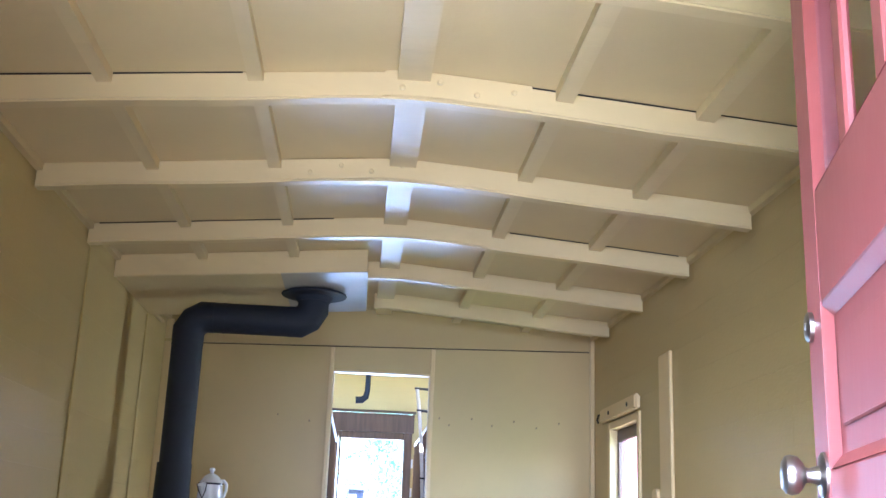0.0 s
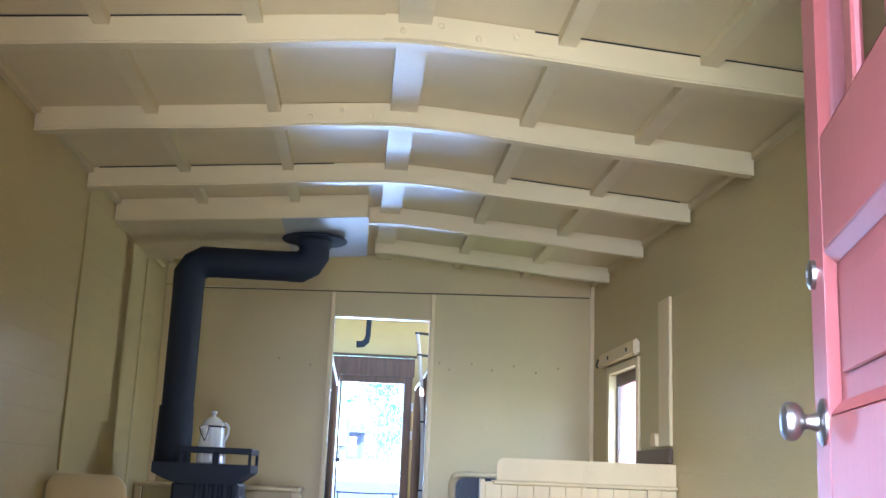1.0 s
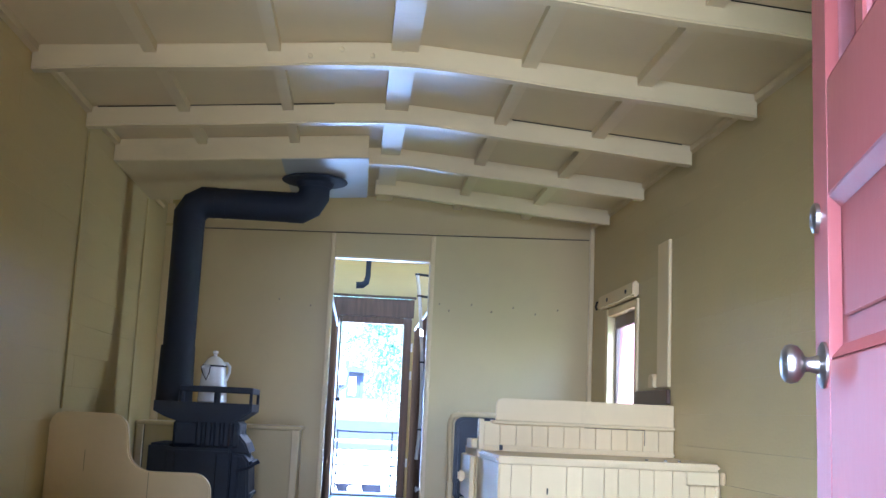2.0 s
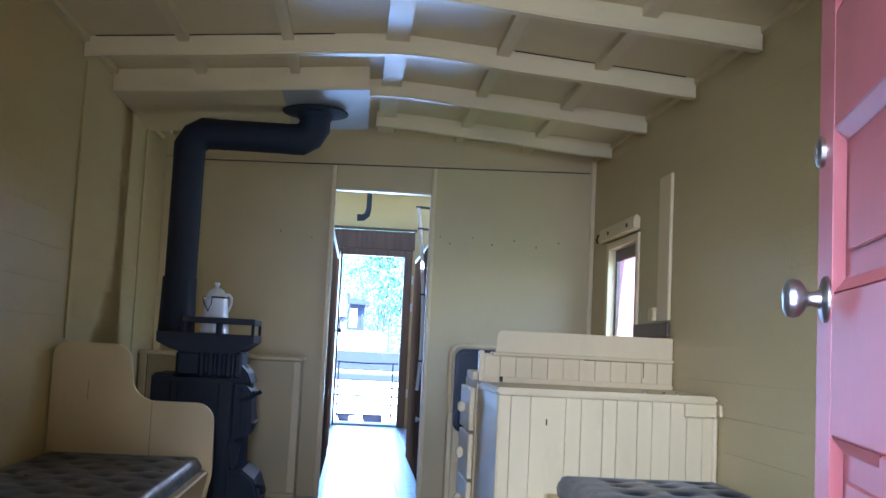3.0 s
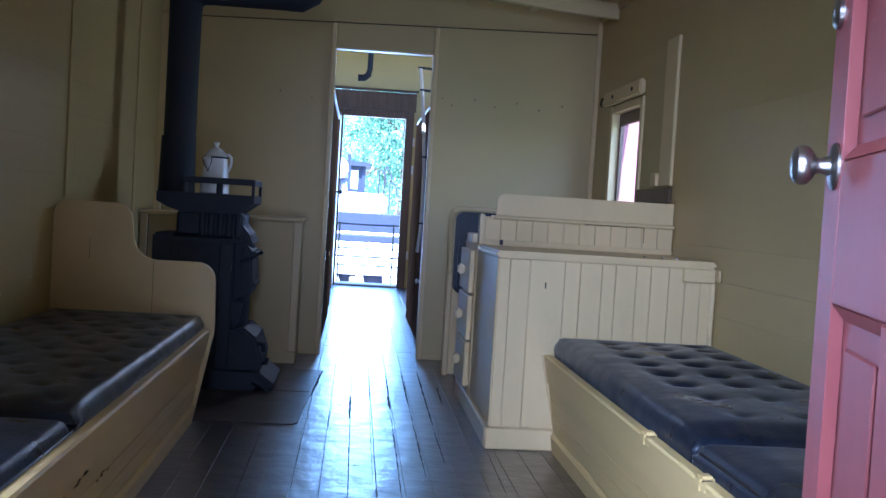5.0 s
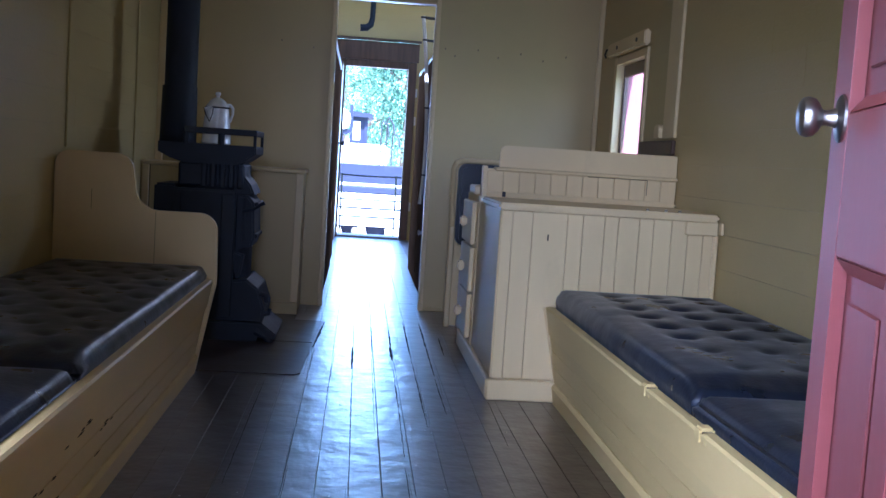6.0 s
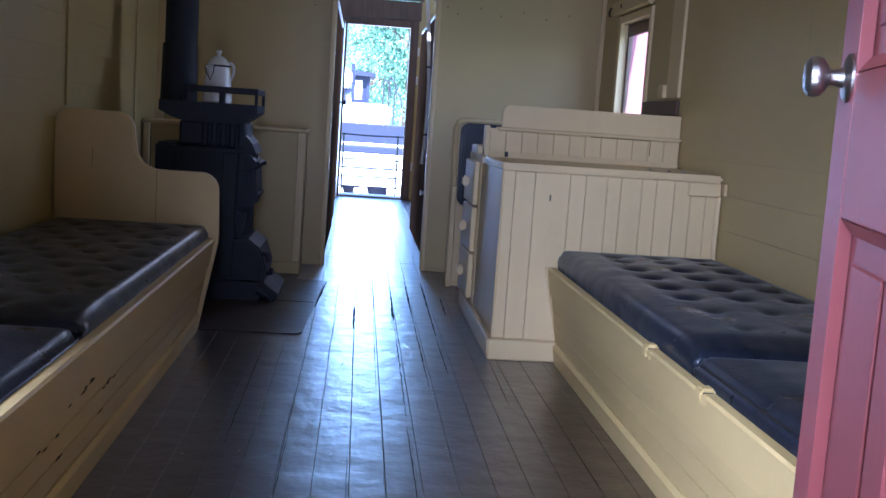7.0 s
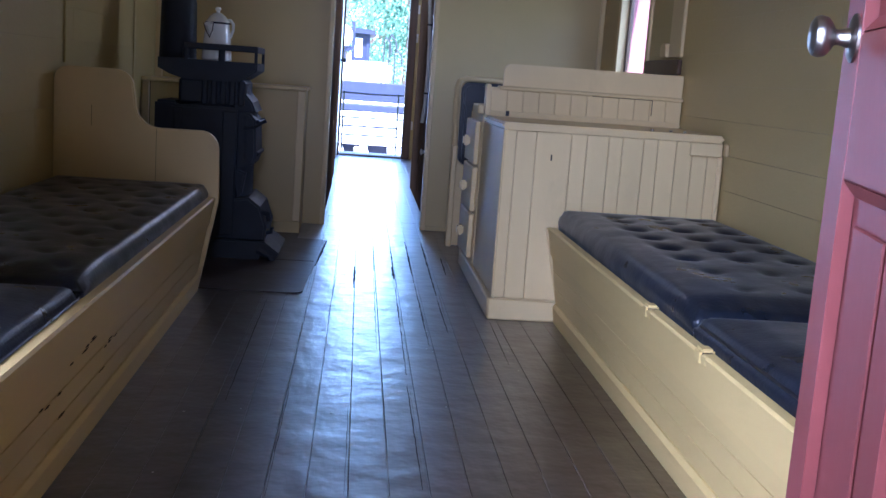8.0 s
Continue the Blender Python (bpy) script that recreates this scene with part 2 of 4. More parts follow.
def thing(name, label, category, base=(0, 0, 0), group="", kind=""):
    ob = tagged(new(name), label, category, group, kind)
    ob.location = base
    return ob


def block(*a, **k):
    return box(bmesh.new(), *a, **k)

# ---- the car's shell ----

def arch(x):
    """Height of the ribs' lower edge across the car."""
    u = abs(x - MID)
    return 2.292 - 0.088 * math.sqrt(u * u + 0.0121) + 0.003 * u * u


def structure(name, bm, mat, label, category):
    return tagged(part(name, bm, mat), label, category, kind="structure")


def panelled(x0, x1, y0, y1, z0, z1, holes):
    """Boxes that fill a side wall round its openings (y0, z0, y1, z1)."""
    bm = bmesh.new()
    at = y0
    for h0, hz0, h1, hz1 in sorted(holes):
        box(bm, x0, at, z0, x1, h0, z1)
        box(bm, x0, h0, z0, x1, h1, hz0)
        box(bm, x0, h0, hz1, x1, h1, z1)
        at = h1
    return box(bm, x0, at, z0, x1, y1, z1)


FAR_WINDOW = (5.31, 0.98, 5.94, 1.615)
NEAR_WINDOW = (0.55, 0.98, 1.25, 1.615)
CUPOLA_WINDOW = (9.4, 2.45, 11.4, 3.0)
wall_right = structure("wall_right", panelled(RIGHT + 0.012, RIGHT + 0.09, NEAR, BACK + 0.08, -0.05, 2.5, [FAR_WINDOW]), WALL, "buff-painted wooden side wall of horizontal boards", "wall")
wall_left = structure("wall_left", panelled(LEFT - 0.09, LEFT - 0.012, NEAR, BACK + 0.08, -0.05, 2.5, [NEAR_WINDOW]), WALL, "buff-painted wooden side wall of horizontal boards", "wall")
for name, x0, x1 in (("wall_cupola_right", RIGHT + 0.012, RIGHT + 0.09), ("wall_cupola_left", LEFT - 0.09, LEFT - 0.012)):
    hole = [(CUPOLA_WINDOW[0], 2.56, CUPOLA_WINDOW[2], 3.0)]
    structure(name, panelled(x0, x1, 6.5, BACK + 0.08, 2.5, 3.2, hole), WALL, "buff-painted raised side wall with a window opening", "wall")

wall_near = bmesh.new()
box(wall_near, LEFT - 0.012, NEAR - 0.08, -0.05, -0.30, NEAR, 2.46)
box(wall_near, 0.47, NEAR - 0.08, -0.05, RIGHT + 0.012, NEAR, 2.46)
box(wall_near, -0.30, NEAR - 0.08, 2.03, 0.47, NEAR, 2.46)
structure("wall_entrance", wall_near, WALL, "buff end wall round the open entrance", "wall")

# ceiling: boards bent over the ribs
def arched_sheet(y0, y1, lift, thick, n=36):
    xs = [LEFT - 0.09 + (RIGHT - LEFT + 0.18) * i / n for i in range(n + 1)]
    return prism(bmesh.new(), [(x, arch(x) + lift) for x in xs] + [(x, arch(x) + lift + thick) for x in reversed(xs)], "y", y0, y1)


structure("ceiling", arched_sheet(NEAR - 0.08, PARTITION + 0.09, 0.092, 0.03), CEIL, "glossy buff-painted arched plank ceiling", "ceiling")
structure("ceiling_rear", block(LEFT - 0.09, PARTITION + 0.09, 3.2, RIGHT + 0.09, BACK + 0.08, 3.24), CEIL, "buff-painted ceiling of the raised rear room", "ceiling")
structure("wall_over_partition", block(LEFT - 0.012, PARTITION + 0.091, 2.42, RIGHT + 0.012, PARTITION + 0.12, 3.2), WALL, "buff-painted wall over the partition", "wall")
# out of view; added long enough to keep direct sun from the entrance
structure("sun_shade_platform", arched_sheet(-1.9, NEAR - 0.084, 0.10, 0.04), BROWN, "unseen roof hood added to shade the entrance platform", "roof")
for i, (side, x0, x1) in enumerate((("left", LEFT, LEFT + 0.028), ("right", RIGHT - 0.028, RIGHT))):
    cove = bmesh.new()
    xm = (x0 + x1) / 2
    prism(cove, [(x0, arch(xm) + 0.062), (x1, arch(xm) + 0.062), (x1, arch(xm) + 0.090), (x0, arch(xm) + 0.090)], "y", NEAR, PARTITION)
    structure("trim_cove_" + side, cove, CEIL, "thin buff moulding where wall meets ceiling", "trim")

# unseen walls behind and right of the entrance, added to hold back outdoor light
enclosure = bmesh.new()
box(enclosure, LEFT - 0.09, -1.98, -1.0, RIGHT + 0.09, -1.90, 2.46)
box(enclosure, RIGHT + 0.012, -1.899, -1.0, RIGHT + 0.09, NEAR - 0.001, 2.46)
structure("light_block_platform", enclosure, BROWN, "unseen walls added round the entrance platform to block daylight", "wall")

# ribs across, stringers along
RIBS = [0.33, 1.13, 1.92, 2.71, 3.51, 4.31, 5.13, 5.91]
XS = [LEFT + 0.004 + (RIGHT - LEFT - 0.02) * i / 40 for i in range(41)]
for k, y in enumerate(RIBS):
    xs = [x for x in XS if x > -0.06] if k == 6 else XS
    if k == 7:
        xs = [x for x in XS if x > -0.03]
    rib = bmesh.new()
    prism(rib, [(x, arch(x) + 0.002 * math.sin(9 * x + k)) for x in xs] + [(x, arch(x) + 0.0915) for x in reversed(xs)], "y", y, y + 0.062, bevel=0.006)
    ob = tagged(part("roof_rib", rib, RIB), "buff-painted bowed wooden roof rib across the car", "rib", "roof ribs", "structure")
    if k in (2, 3, 5):
        for a, b in ((-1.2, -0.45), (0.15, 1.40)) if k != 5 else ((-1.25, -0.2), (0.62, 1.42)):
            gx = [a + (b - a) * i / 10 for i in range(11)]
            part("joint_or_shade_line", prism(bmesh.new(), [(x, arch(x) + 0.0868 + 0.001 * math.sin(7 * x)) for x in gx] + [(x, arch(x) + 0.0905) for x in reversed(gx)], "y", y - 0.0012, y + 0.002), GAP, ob)
    if k in (3, 4):
        a, b = (-0.01, 0.46) if k == 3 else (-0.33, 0.14)
        plate = bmesh.new()
        px = [a + (b - a) * i / 8 for i in range(9)]
        prism(plate, [(x, arch(x) + 0.006) for x in px] + [(x, arch(x) + (0.090 if k == 3 else 0.086)) for x in reversed(px)], "y", y - 0.011, y - 0.0005, bevel=0.002)
        splice = part("splice_plate", plate, RIB, ob)
        for j in range(4):
            bolt = bmesh.new()
            x = a + (b - a) * (j + 0.5) / 4
            z = arch(x) + (0.058 if j % 2 else 0.032)
            tube(bolt, [(x, y - 0.0105, z), (x, y - 0.016, z), (x, y - 0.019, z)], [0.010, 0.010, 0.005], 8)
            part("bolt", bolt, RIB, splice)

STRINGERS = [(-0.866, 0.046), (-0.407, 0.047), (0.084, 0.104), (0.564, 0.056), (1.020, 0.058)]
for x, w in STRINGERS:
    for k, y in enumerate(RIBS[:-1]):
        y0, y1 = y + 0.0625, RIBS[k + 1] - 0.0005
        if x < -0.1 and k == 5:
            y1 = 4.872
        if x < -0.1 and k == 6:
            continue
        s = bmesh.new()
        sag = 0.004 if (k + int(abs(x) * 10)) % 2 else 0.0
        prism(s, [(x - w / 2, arch(x - w / 2) + 0.058 - sag), (x + w / 2, arch(x + w / 2) + 0.058 - sag), (x + w / 2, arch(x + w / 2) + 0.0913), (x - w / 2, arch(x - w / 2) + 0.0913)], "y", y0, y1, bevel=0.003)
        tagged(part("roof_stringer", s, RIB), "buff-painted roof stringer between two ribs" if w < 0.1 else "broad glossy buff ridge board between two ribs", "stringer", "roof stringers", "structure")
# short ends of the last bay
for x, w in STRINGERS:
    if x < -0.1:
        continue
    s = block(x - w / 2, RIBS[-1] + 0.0625, arch(x) + 0.06, x + w / 2, PARTITION - 0.001, arch(x) + 0.0905, bevel=0.003)
    tagged(part("roof_stringer", s, RIB), "buff-painted roof stringer between two ribs", "stringer", "roof stringers", "structure")

# partition with the inner doorway
DOOR_L, DOOR_R, DOOR_T = -0.212, 0.405, 1.965
def wall_piece(x0, x1, z0):
    xs = [x0] + [x for x in XS if x0 < x < x1] + [x1]
    return [(x0, z0), (x1, z0)] + [(x, arch(x) + 0.0905) for x in reversed(xs)]


pw = bmesh.new()
prism(pw, wall_piece(LEFT, DOOR_L, 0.0), "y", PARTITION, PARTITION + 0.07)
prism(pw, wall_piece(DOOR_R, RIGHT, 0.0), "y", PARTITION, PARTITION + 0.07)
prism(pw, wall_piece(DOOR_L, DOOR_R, DOOR_T), "y", PARTITION, PARTITION + 0.07)
partition = structure("wall_partition", pw, PART, "flat buff-painted partition with rows of small hook holes", "wall")
def rail_z(x):
    return 2.098 + (x + 1.06) * 0.0246


RE = RIGHT - 0.034
part("rail", prism(bmesh.new(), [(LEFT, rail_z(LEFT)), (RE, rail_z(RE)), (RE, rail_z(RE) + 0.018), (LEFT, rail_z(LEFT) + 0.018)], "y", PARTITION - 0.030, PARTITION - 0.0005, bevel=0.004), PART, partition)
# dark strip painting the rail's shadow along its lower edge
part("joint_or_shade_line", prism(bmesh.new(), [(LEFT + 0.03, rail_z(LEFT) - 0.0035), (RE, rail_z(RE) - 0.0035), (RE, rail_z(RE) - 0.0006), (LEFT + 0.03, rail_z(LEFT) - 0.0006)], "y", PARTITION - 0.012, PARTITION - 0.0004), GAP, partition)
part("upper_panel", prism(bmesh.new(), [(LEFT, rail_z(LEFT) + 0.021), (RE, rail_z(RE) + 0.021)] + [(x, arch(x) + 0.088) for x in reversed(XS[:-1])], "y", PARTITION - 0.007, PARTITION - 0.0005), PART, partition)
part("corner_strip", block(RIGHT - 0.030, PARTITION - 0.022, 0.0, RIGHT - 0.0005, PARTITION - 0.0005, 2.255, bevel=0.004), CREAM, partition)
part("corner_strip", block(LEFT + 0.0005, PARTITION - 0.025, 0.0, LEFT + 0.045, PARTITION - 0.0005, 2.24, bevel=0.004), CREAM, partition)
part("skirting", block(0.425, PARTITION - 0.012, 0.0, RIGHT - 0.04, PARTITION - 0.0005, 0.03, bevel=0.003), PART, partition)
for x in (DOOR_L - 0.031, DOOR_R + 0.003):
    part("door_trim", block(x, PARTITION - 0.020, 0.0, x + 0.028, PARTITION - 0.0005, rail_z(x) - 0.008, bevel=0.004), CREAM, partition)
part("door_lining", block(DOOR_L - 0.001, PARTITION - 0.004, DOOR_T - 0.012, DOOR_R + 0.001, PARTITION + 0.072, DOOR_T), CREAM, partition)
for x, z in ((0.477, 1.681), (0.540, 1.640), (0.686, 1.686), (0.817, 1.647), (0.960, 1.681), (1.106, 1.646), (1.253, 1.681), (-0.35, 1.63), (-0.55, 1.66)):
    peg = bmesh.new()
    tube(peg, [(x, PARTITION - 0.0005, z), (x, PARTITION - 0.014, z), (x, PARTITION - 0.018, z + 0.006)], [0.0045, 0.004, 0.0045], 8)
    part("hook", peg, PEG, partition)

# far end wall with the open rear doorway
ew = bmesh.new()
box(ew, LEFT - 0.012, BACK, -0.05, -0.36, BACK + 0.08, 3.2)
box(ew, 0.587, BACK, -0.05, RIGHT + 0.012, BACK + 0.08, 3.2)
box(ew, -0.36, BACK, 2.36, 0.587, BACK + 0.08, 3.2)
wall_end = structure("wall_end", ew, WALL, "buff-painted end wall round the open rear doorway", "wall")
frame_b = tagged(part("door_frame_rear", block(0.492, BACK - 0.03, 0.0, 0.588, BACK + 0.085, 2.10, bevel=0.006), BROWN), "brown varnished frame of the open rear doorway", "door frame", kind="structure")
part("jamb", block(-0.359, BACK - 0.03, 0.0, -0.245, BACK + 0.085, 2.10, bevel=0.006), BROWN, frame_b)
part("head", block(-0.244, BACK - 0.028, 2.02, 0.491, BACK + 0.085, 2.10, bevel=0.006), BROWN, frame_b)
part("transom_panel", block(-0.359, BACK - 0.01, 2.104, 0.609, BACK + 0.07, 2.325, bevel=0.004), BROWN, frame_b)
part("cornice", block(-0.38, BACK - 0.04, 2.328, 0.63, BACK - 0.001, 2.359, bevel=0.006), BROWN, frame_b)
part("sill", block(-0.244, BACK - 0.02, 0.001, 0.491, BACK + 0.10, 0.022, bevel=0.006), TIMBER, frame_b)
for z in (1.42, 0.40, 1.75):
    part("hinge", block(0.590, BACK - 0.042, z - 0.05, 0.610, BACK - 0.0005, z + 0.05, bevel=0.002), WHITE, frame_b)

rear_door = thing("rear_door", "dark wooden rear door standing open along the passage", "door", (-0.28, 12.15, 0))
part("leaf", block(-0.310, 11.45, 0.012, -0.266, 12.165, 2.01, bevel=0.004), BROWN, rear_door)
part("knob", tube(bmesh.new(), [(-0.2655, 11.52, 1.10), (-0.240, 11.52, 1.10), (-0.228, 11.52, 1.10), (-0.212, 11.52, 1.10), (-0.202, 11.52, 1.10)], [0.010, 0.010, 0.026, 0.028, 0.012], 14), BLACK, rear_door, "", True)

# lockers under the raised seats, on both sides of the passage
for name, x0, x1, y1, dx in (("left", LEFT, -0.229, 8.87, -0.228), ("right", 0.456, RIGHT, 8.98, 0.455)):
    y0 = PARTITION + 0.075
    lk = thing("passage_locker", "drab painted wooden locker beside the passage", "locker", (x0 + 0.5, y0 + 0.4, 0), "passage lockers")
    part("body", block(x0 + 0.001, y0, 0.0, x1 - 0.001, y1, 1.70, bevel=0.004), OLIVE, lk)
    part("top", block(x0 + 0.001, y0, 1.701, x1 + (0.012 if name == "left" else 0) - 0.0, y1 + 0.012, 1.73, bevel=0.005), WHITE, lk)
    s = 1 if name == "left" else -1
    for j in range(2):
        a = y0 + 0.12 + j * 1.15
        face = x1 if name == "left" else x0
        part("door", block(min(face, face + s * 0.012), a, 0.10, max(face, face + s * 0.012), a + 1.02, 1.62, bevel=0.004), OLIVE, lk)
    if name == "right":
        knob = bmesh.new()
        tube(knob, [(0.443, 6.98, 0.465), (0.425, 6.98, 0.465), (0.415, 6.98, 0.465), (0.408, 6.98, 0.465)], [0.008, 0.012, 0.022, 0.012], 12)
        part("knob", knob, WHITE, lk, "white porcelain knob", True)

pole = thing("grab_pole", "white bowed grab pole on black brackets beside the passage", "grab pole", (0.42, 7.1, 0.65))
bow = [(0.415, 0.66), (0.427, 0.80), (0.432, 1.0), (0.430, 1.2), (0.420, 1.4), (0.405, 1.6), (0.385, 1.8), (0.362, 1.97)]
part("rod", tube(bmesh.new(), [(x, 7.1, z) for x, z in bow], 0.013, 10), WHITE, pole, "", True)
for z, x in ((1.955, 0.364), (1.80, 0.385), (1.33, 0.424), (0.86, 0.429)):
    br = bmesh.new()
    tube(br, [(x, 7.1, z), (x, 7.1, z + 0.012)], 0.019, 10)
    tube(br, [(x, 7.1, z + 0.006), (0.47 if z > 1.75 else 0.455, 7.1, z - (0.0 if z > 1.75 else 0.0))], 0.009, 8)
    if z > 1.75:
        tube(br, [(0.47, 7.1, z), (0.47, 7.1, 1.731)], 0.009, 8)
    part("bracket", br, BLACK, pole)

hp = bmesh.new()
tube(hp, [(0.04, 11.7, 3.2), (0.03, 11.7, 2.52), (0.015, 11.7, 2.45), (-0.03, 11.7, 2.415), (-0.10, 11.7, 2.41)], [0.030, 0.030, 0.034, 0.038, 0.040], 14)
vent = thing("vent_pipe", "black pipe with an elbow hanging under the raised ceiling", "pipe", (0.03, 11.7, 3.2))
part("pipe", hp, PIPE, vent, "", True)

# windows of the side walls
def side_window(name, hole, x, s, label):
    """A framed sash window; x is the wall's inner face and s +1 where outside is +x."""
    y0, z0, y1, z1 = hole

    def bar(p0, a0, b0, p1, a1, b1, bevel=0.003):
        return block(min(x + s * p0, x + s * p1), a0, b0, max(x + s * p0, x + s * p1), a1, b1, bevel=bevel)
    w = tagged(part(name, bar(-0.012, y1 - 0.004, z0 - 0.02, 0.10, y1 + 0.05, z1 + 0.04), CREAM), label, "window", kind="structure")
    part("stile", bar(-0.012, y0 - 0.04, z0 - 0.02, 0.10, y0 + 0.004, z1 + 0.04), CREAM, w)
    part("head", bar(-0.010, y0 + 0.0045, z1 - 0.004, 0.10, y1 - 0.0045, z1 + 0.04), CREAM, w)
    part("window_sill", bar(-0.03, y0 - 0.05, z0 - 0.05, 0.102, y1 + 0.06, z0 - 0.0205, 0.005), CREAM, w)
    sash = part("sash", bar(0.035, y0 + 0.005, z1 - 0.075, 0.060, y1 - 0.005, z1 - 0.005), BROWN, w)
    for a, b in ((y1 - 0.035, y1 - 0.005), (y0 + 0.005, y0 + 0.035)):
        part("sash_stile", bar(0.035, a, z0 + 0.001, 0.060, b, z1 - 0.076), BROWN, sash)
    part("sash_rail", bar(0.035, y0 + 0.036, z0 + 0.001, 0.060, y1 - 0.036, z0 + 0.05), BROWN, sash)
    pane = part("pane", bar(0.046, y0 + 0.03, z0 + 0.04, 0.049, y1 - 0.03, z1 - 0.07, 0.0), GLASS, sash)
    pane.visible_shadow = False
    part("outer_casing", bar(0.0605, y1 - 0.006, z0 - 0.08, 0.185, y1 + 0.045, z1 + 0.1, 0.004), HAZED_RED, w, "sunlit red outer casing board")
    return w


win = side_window("window_1", FAR_WINDOW, RIGHT, 1, "narrow wooden side window in a cream frame")
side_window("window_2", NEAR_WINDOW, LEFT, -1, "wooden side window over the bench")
head = part("head_board", block(RIGHT - 0.036, 5.262, 1.662, RIGHT - 0.0005, 6.10, 1.748, bevel=0.010, seg=2), CREAM, win)
for y in (5.42, 5.86):
    part("bolt", tube(bmesh.new(), [(RIGHT - 0.036, y, 1.705), (RIGHT - 0.041, y, 1.705)], 0.012, 8), BLACK, head)
part("hook", tube(bmesh.new(), [(RIGHT - 0.001, 6.20, 1.73), (RIGHT - 0.020, 6.20, 1.725), (RIGHT - 0.028, 6.20, 1.695), (RIGHT - 0.020, 6.20, 1.675)], 0.006, 8), BLACK, win, "", True)

# ---- heat shield box and stovepipe ----
SX0, SX1, SY0, SY1 = LEFT + 0.002, -0.035, 4.875, 5.86
def under(x):
    return 2.155 + (x - LEFT) * 0.0745


shield = thing("ceiling_box", "buff board box with a bare metal underside where the stovepipe leaves", "heat shield", (-0.65, 5.3, 2.2))
xs = [SX0 + (SX1 - SX0) * i / 14 for i in range(15)]
part("fascia", prism(bmesh.new(), [(x, under(x)) for x in xs] + [(x, arch(x) + 0.090) for x in reversed(xs)], "y", SY0, SY0 + 0.024, bevel=0.003), RIB, shield)
part("side_board", prism(bmesh.new(), [(SY0 + 0.0245, under(SX1)), (SY1, under(SX1)), (SY1, arch(SX1) + 0.089), (SY0 + 0.0245, arch(SX1) + 0.089)], "x", SX1 - 0.02, SX1), RIB, shield)
part("underside", prism(bmesh.new(), [(SX0, under(SX0)), (SX1 - 0.021, under(SX1 - 0.021)), (SX1 - 0.021, under(SX1) + 0.015), (SX0, under(SX0) + 0.015)], "y", SY0 + 0.0245, SY1), CEIL, shield)
part("metal_sheet", prism(bmesh.new(), [(-0.47, under(-0.47) - 0.004), (SX1 + 0.006, under(SX1 + 0.006) - 0.004), (SX1 + 0.006, under(SX1 + 0.006) - 0.001), (-0.47, under(-0.47) - 0.001)], "y", SY0 - 0.004, SY1), SILVER, shield, "bare silver sheet metal")
brace = bmesh.new()
tube(brace, [(LEFT + 0.012, 4.93, 2.165), (LEFT + 0.020, 6.15, 2.175)], 0.011, 8)
part("hanger_bar", brace, CREAM, shield)

PX, PY, PR = -0.978, 5.33, 0.083
def elbow(a, corner, b, bend):
    """Sheet-metal bend in four mitred gores: points round a corner, with a centre line of radius bend."""
    a, corner, b = Vector(a), Vector(corner), Vector(b)
    u, v = (a - corner).normalized(), (b - corner).normalized()
    hub = corner + (u + v) * bend
    out = [corner + u * (bend + 0.03)]
    for deg in (15, 45, 75):
        g = radians(deg)
        out.append(hub - (v * math.cos(g) + u * math.sin(g)) * bend / math.cos(radians(15)))
    return out + [corner + v * (bend + 0.03)]


pipe = thing("stovepipe", "matt black sheet-metal stovepipe with mitred elbows", "stovepipe", (PX, PY, 0.99))
PZ, UX = 2.056, -0.318
e1 = elbow((PX, PY, 1.2), (PX, PY, PZ), (0, PY, PZ), 0.105)
e2 = elbow((-1, PY, PZ), (UX, PY, PZ), (UX, PY, 2.3), 0.100)
part("riser", tube(bmesh.new(), [(PX, PY, 1.26), e1[0]], PR, 28), PIPE, pipe, "", True)
part("lower_sleeve", tube(bmesh.new(), [(PX - 0.003, PY, 0.985), (PX - 0.003, PY, 1.275)], [PR + 0.012, PR + 0.006], 28), PIPE, pipe, "", True)
part("lower_elbow", tube(bmesh.new(), e1, PR + 0.0015, 28), PIPE, pipe, "", True)
part("run", tube(bmesh.new(), [e1[-1], e2[0]], PR - 0.0005, 28), PIPE, pipe, "", True)
part("upper_elbow", tube(bmesh.new(), [*e2[:-1], (UX, PY, 2.222)], PR + 0.001, 28), PIPE, pipe, "", True)
collar = bmesh.new()
lathe(collar, [(0.085, 0.018), (0.176, 0.016), (0.180, 0.010), (0.176, 0.004), (0.105, -0.004), (0.090, -0.03), (0.080, -0.03)], (UX, PY, 2.200), 32)
part("collar", collar, PIPE, pipe, "black flared pipe collar", True)
for p, q in (((-0.80, PY, PZ), (-0.785, PY, PZ)), ((-0.43, PY, PZ), (-0.418, PY, PZ)), ((PX, PY, 1.90), (PX, PY, 1.912))):
    part("crimp", tube(bmesh.new(), [p, q], PR + 0.001, 28), PIPE, pipe, "", True)

# ---- stove ----
stove = thing("caboose_stove", "black cast-iron heating stove with a railed top plate", "stove", (-0.72, 5.25, 0))
base = bmesh.new()
prism(base, [(-0.96, 0.0), (-0.50, 0.0), (-0.47, 0.05), (-0.53, 0.10), (-0.93, 0.10)], "y", 4.99, 5.50, bevel=0.008)
part("base", base, IRON, stove)
body = bmesh.new()
lathe(body, [(0.21, 0.0), (0.215, 0.04), (0.195, 0.10), (0.195, 0.60), (0.205, 0.62), (0.205, 0.66), (0.175, 0.70), (0.155, 0.79)], (-0.755, 5.25, 0.095), 16)
part("firepot", body, IRON, stove, "", True)
cheek = bmesh.new()
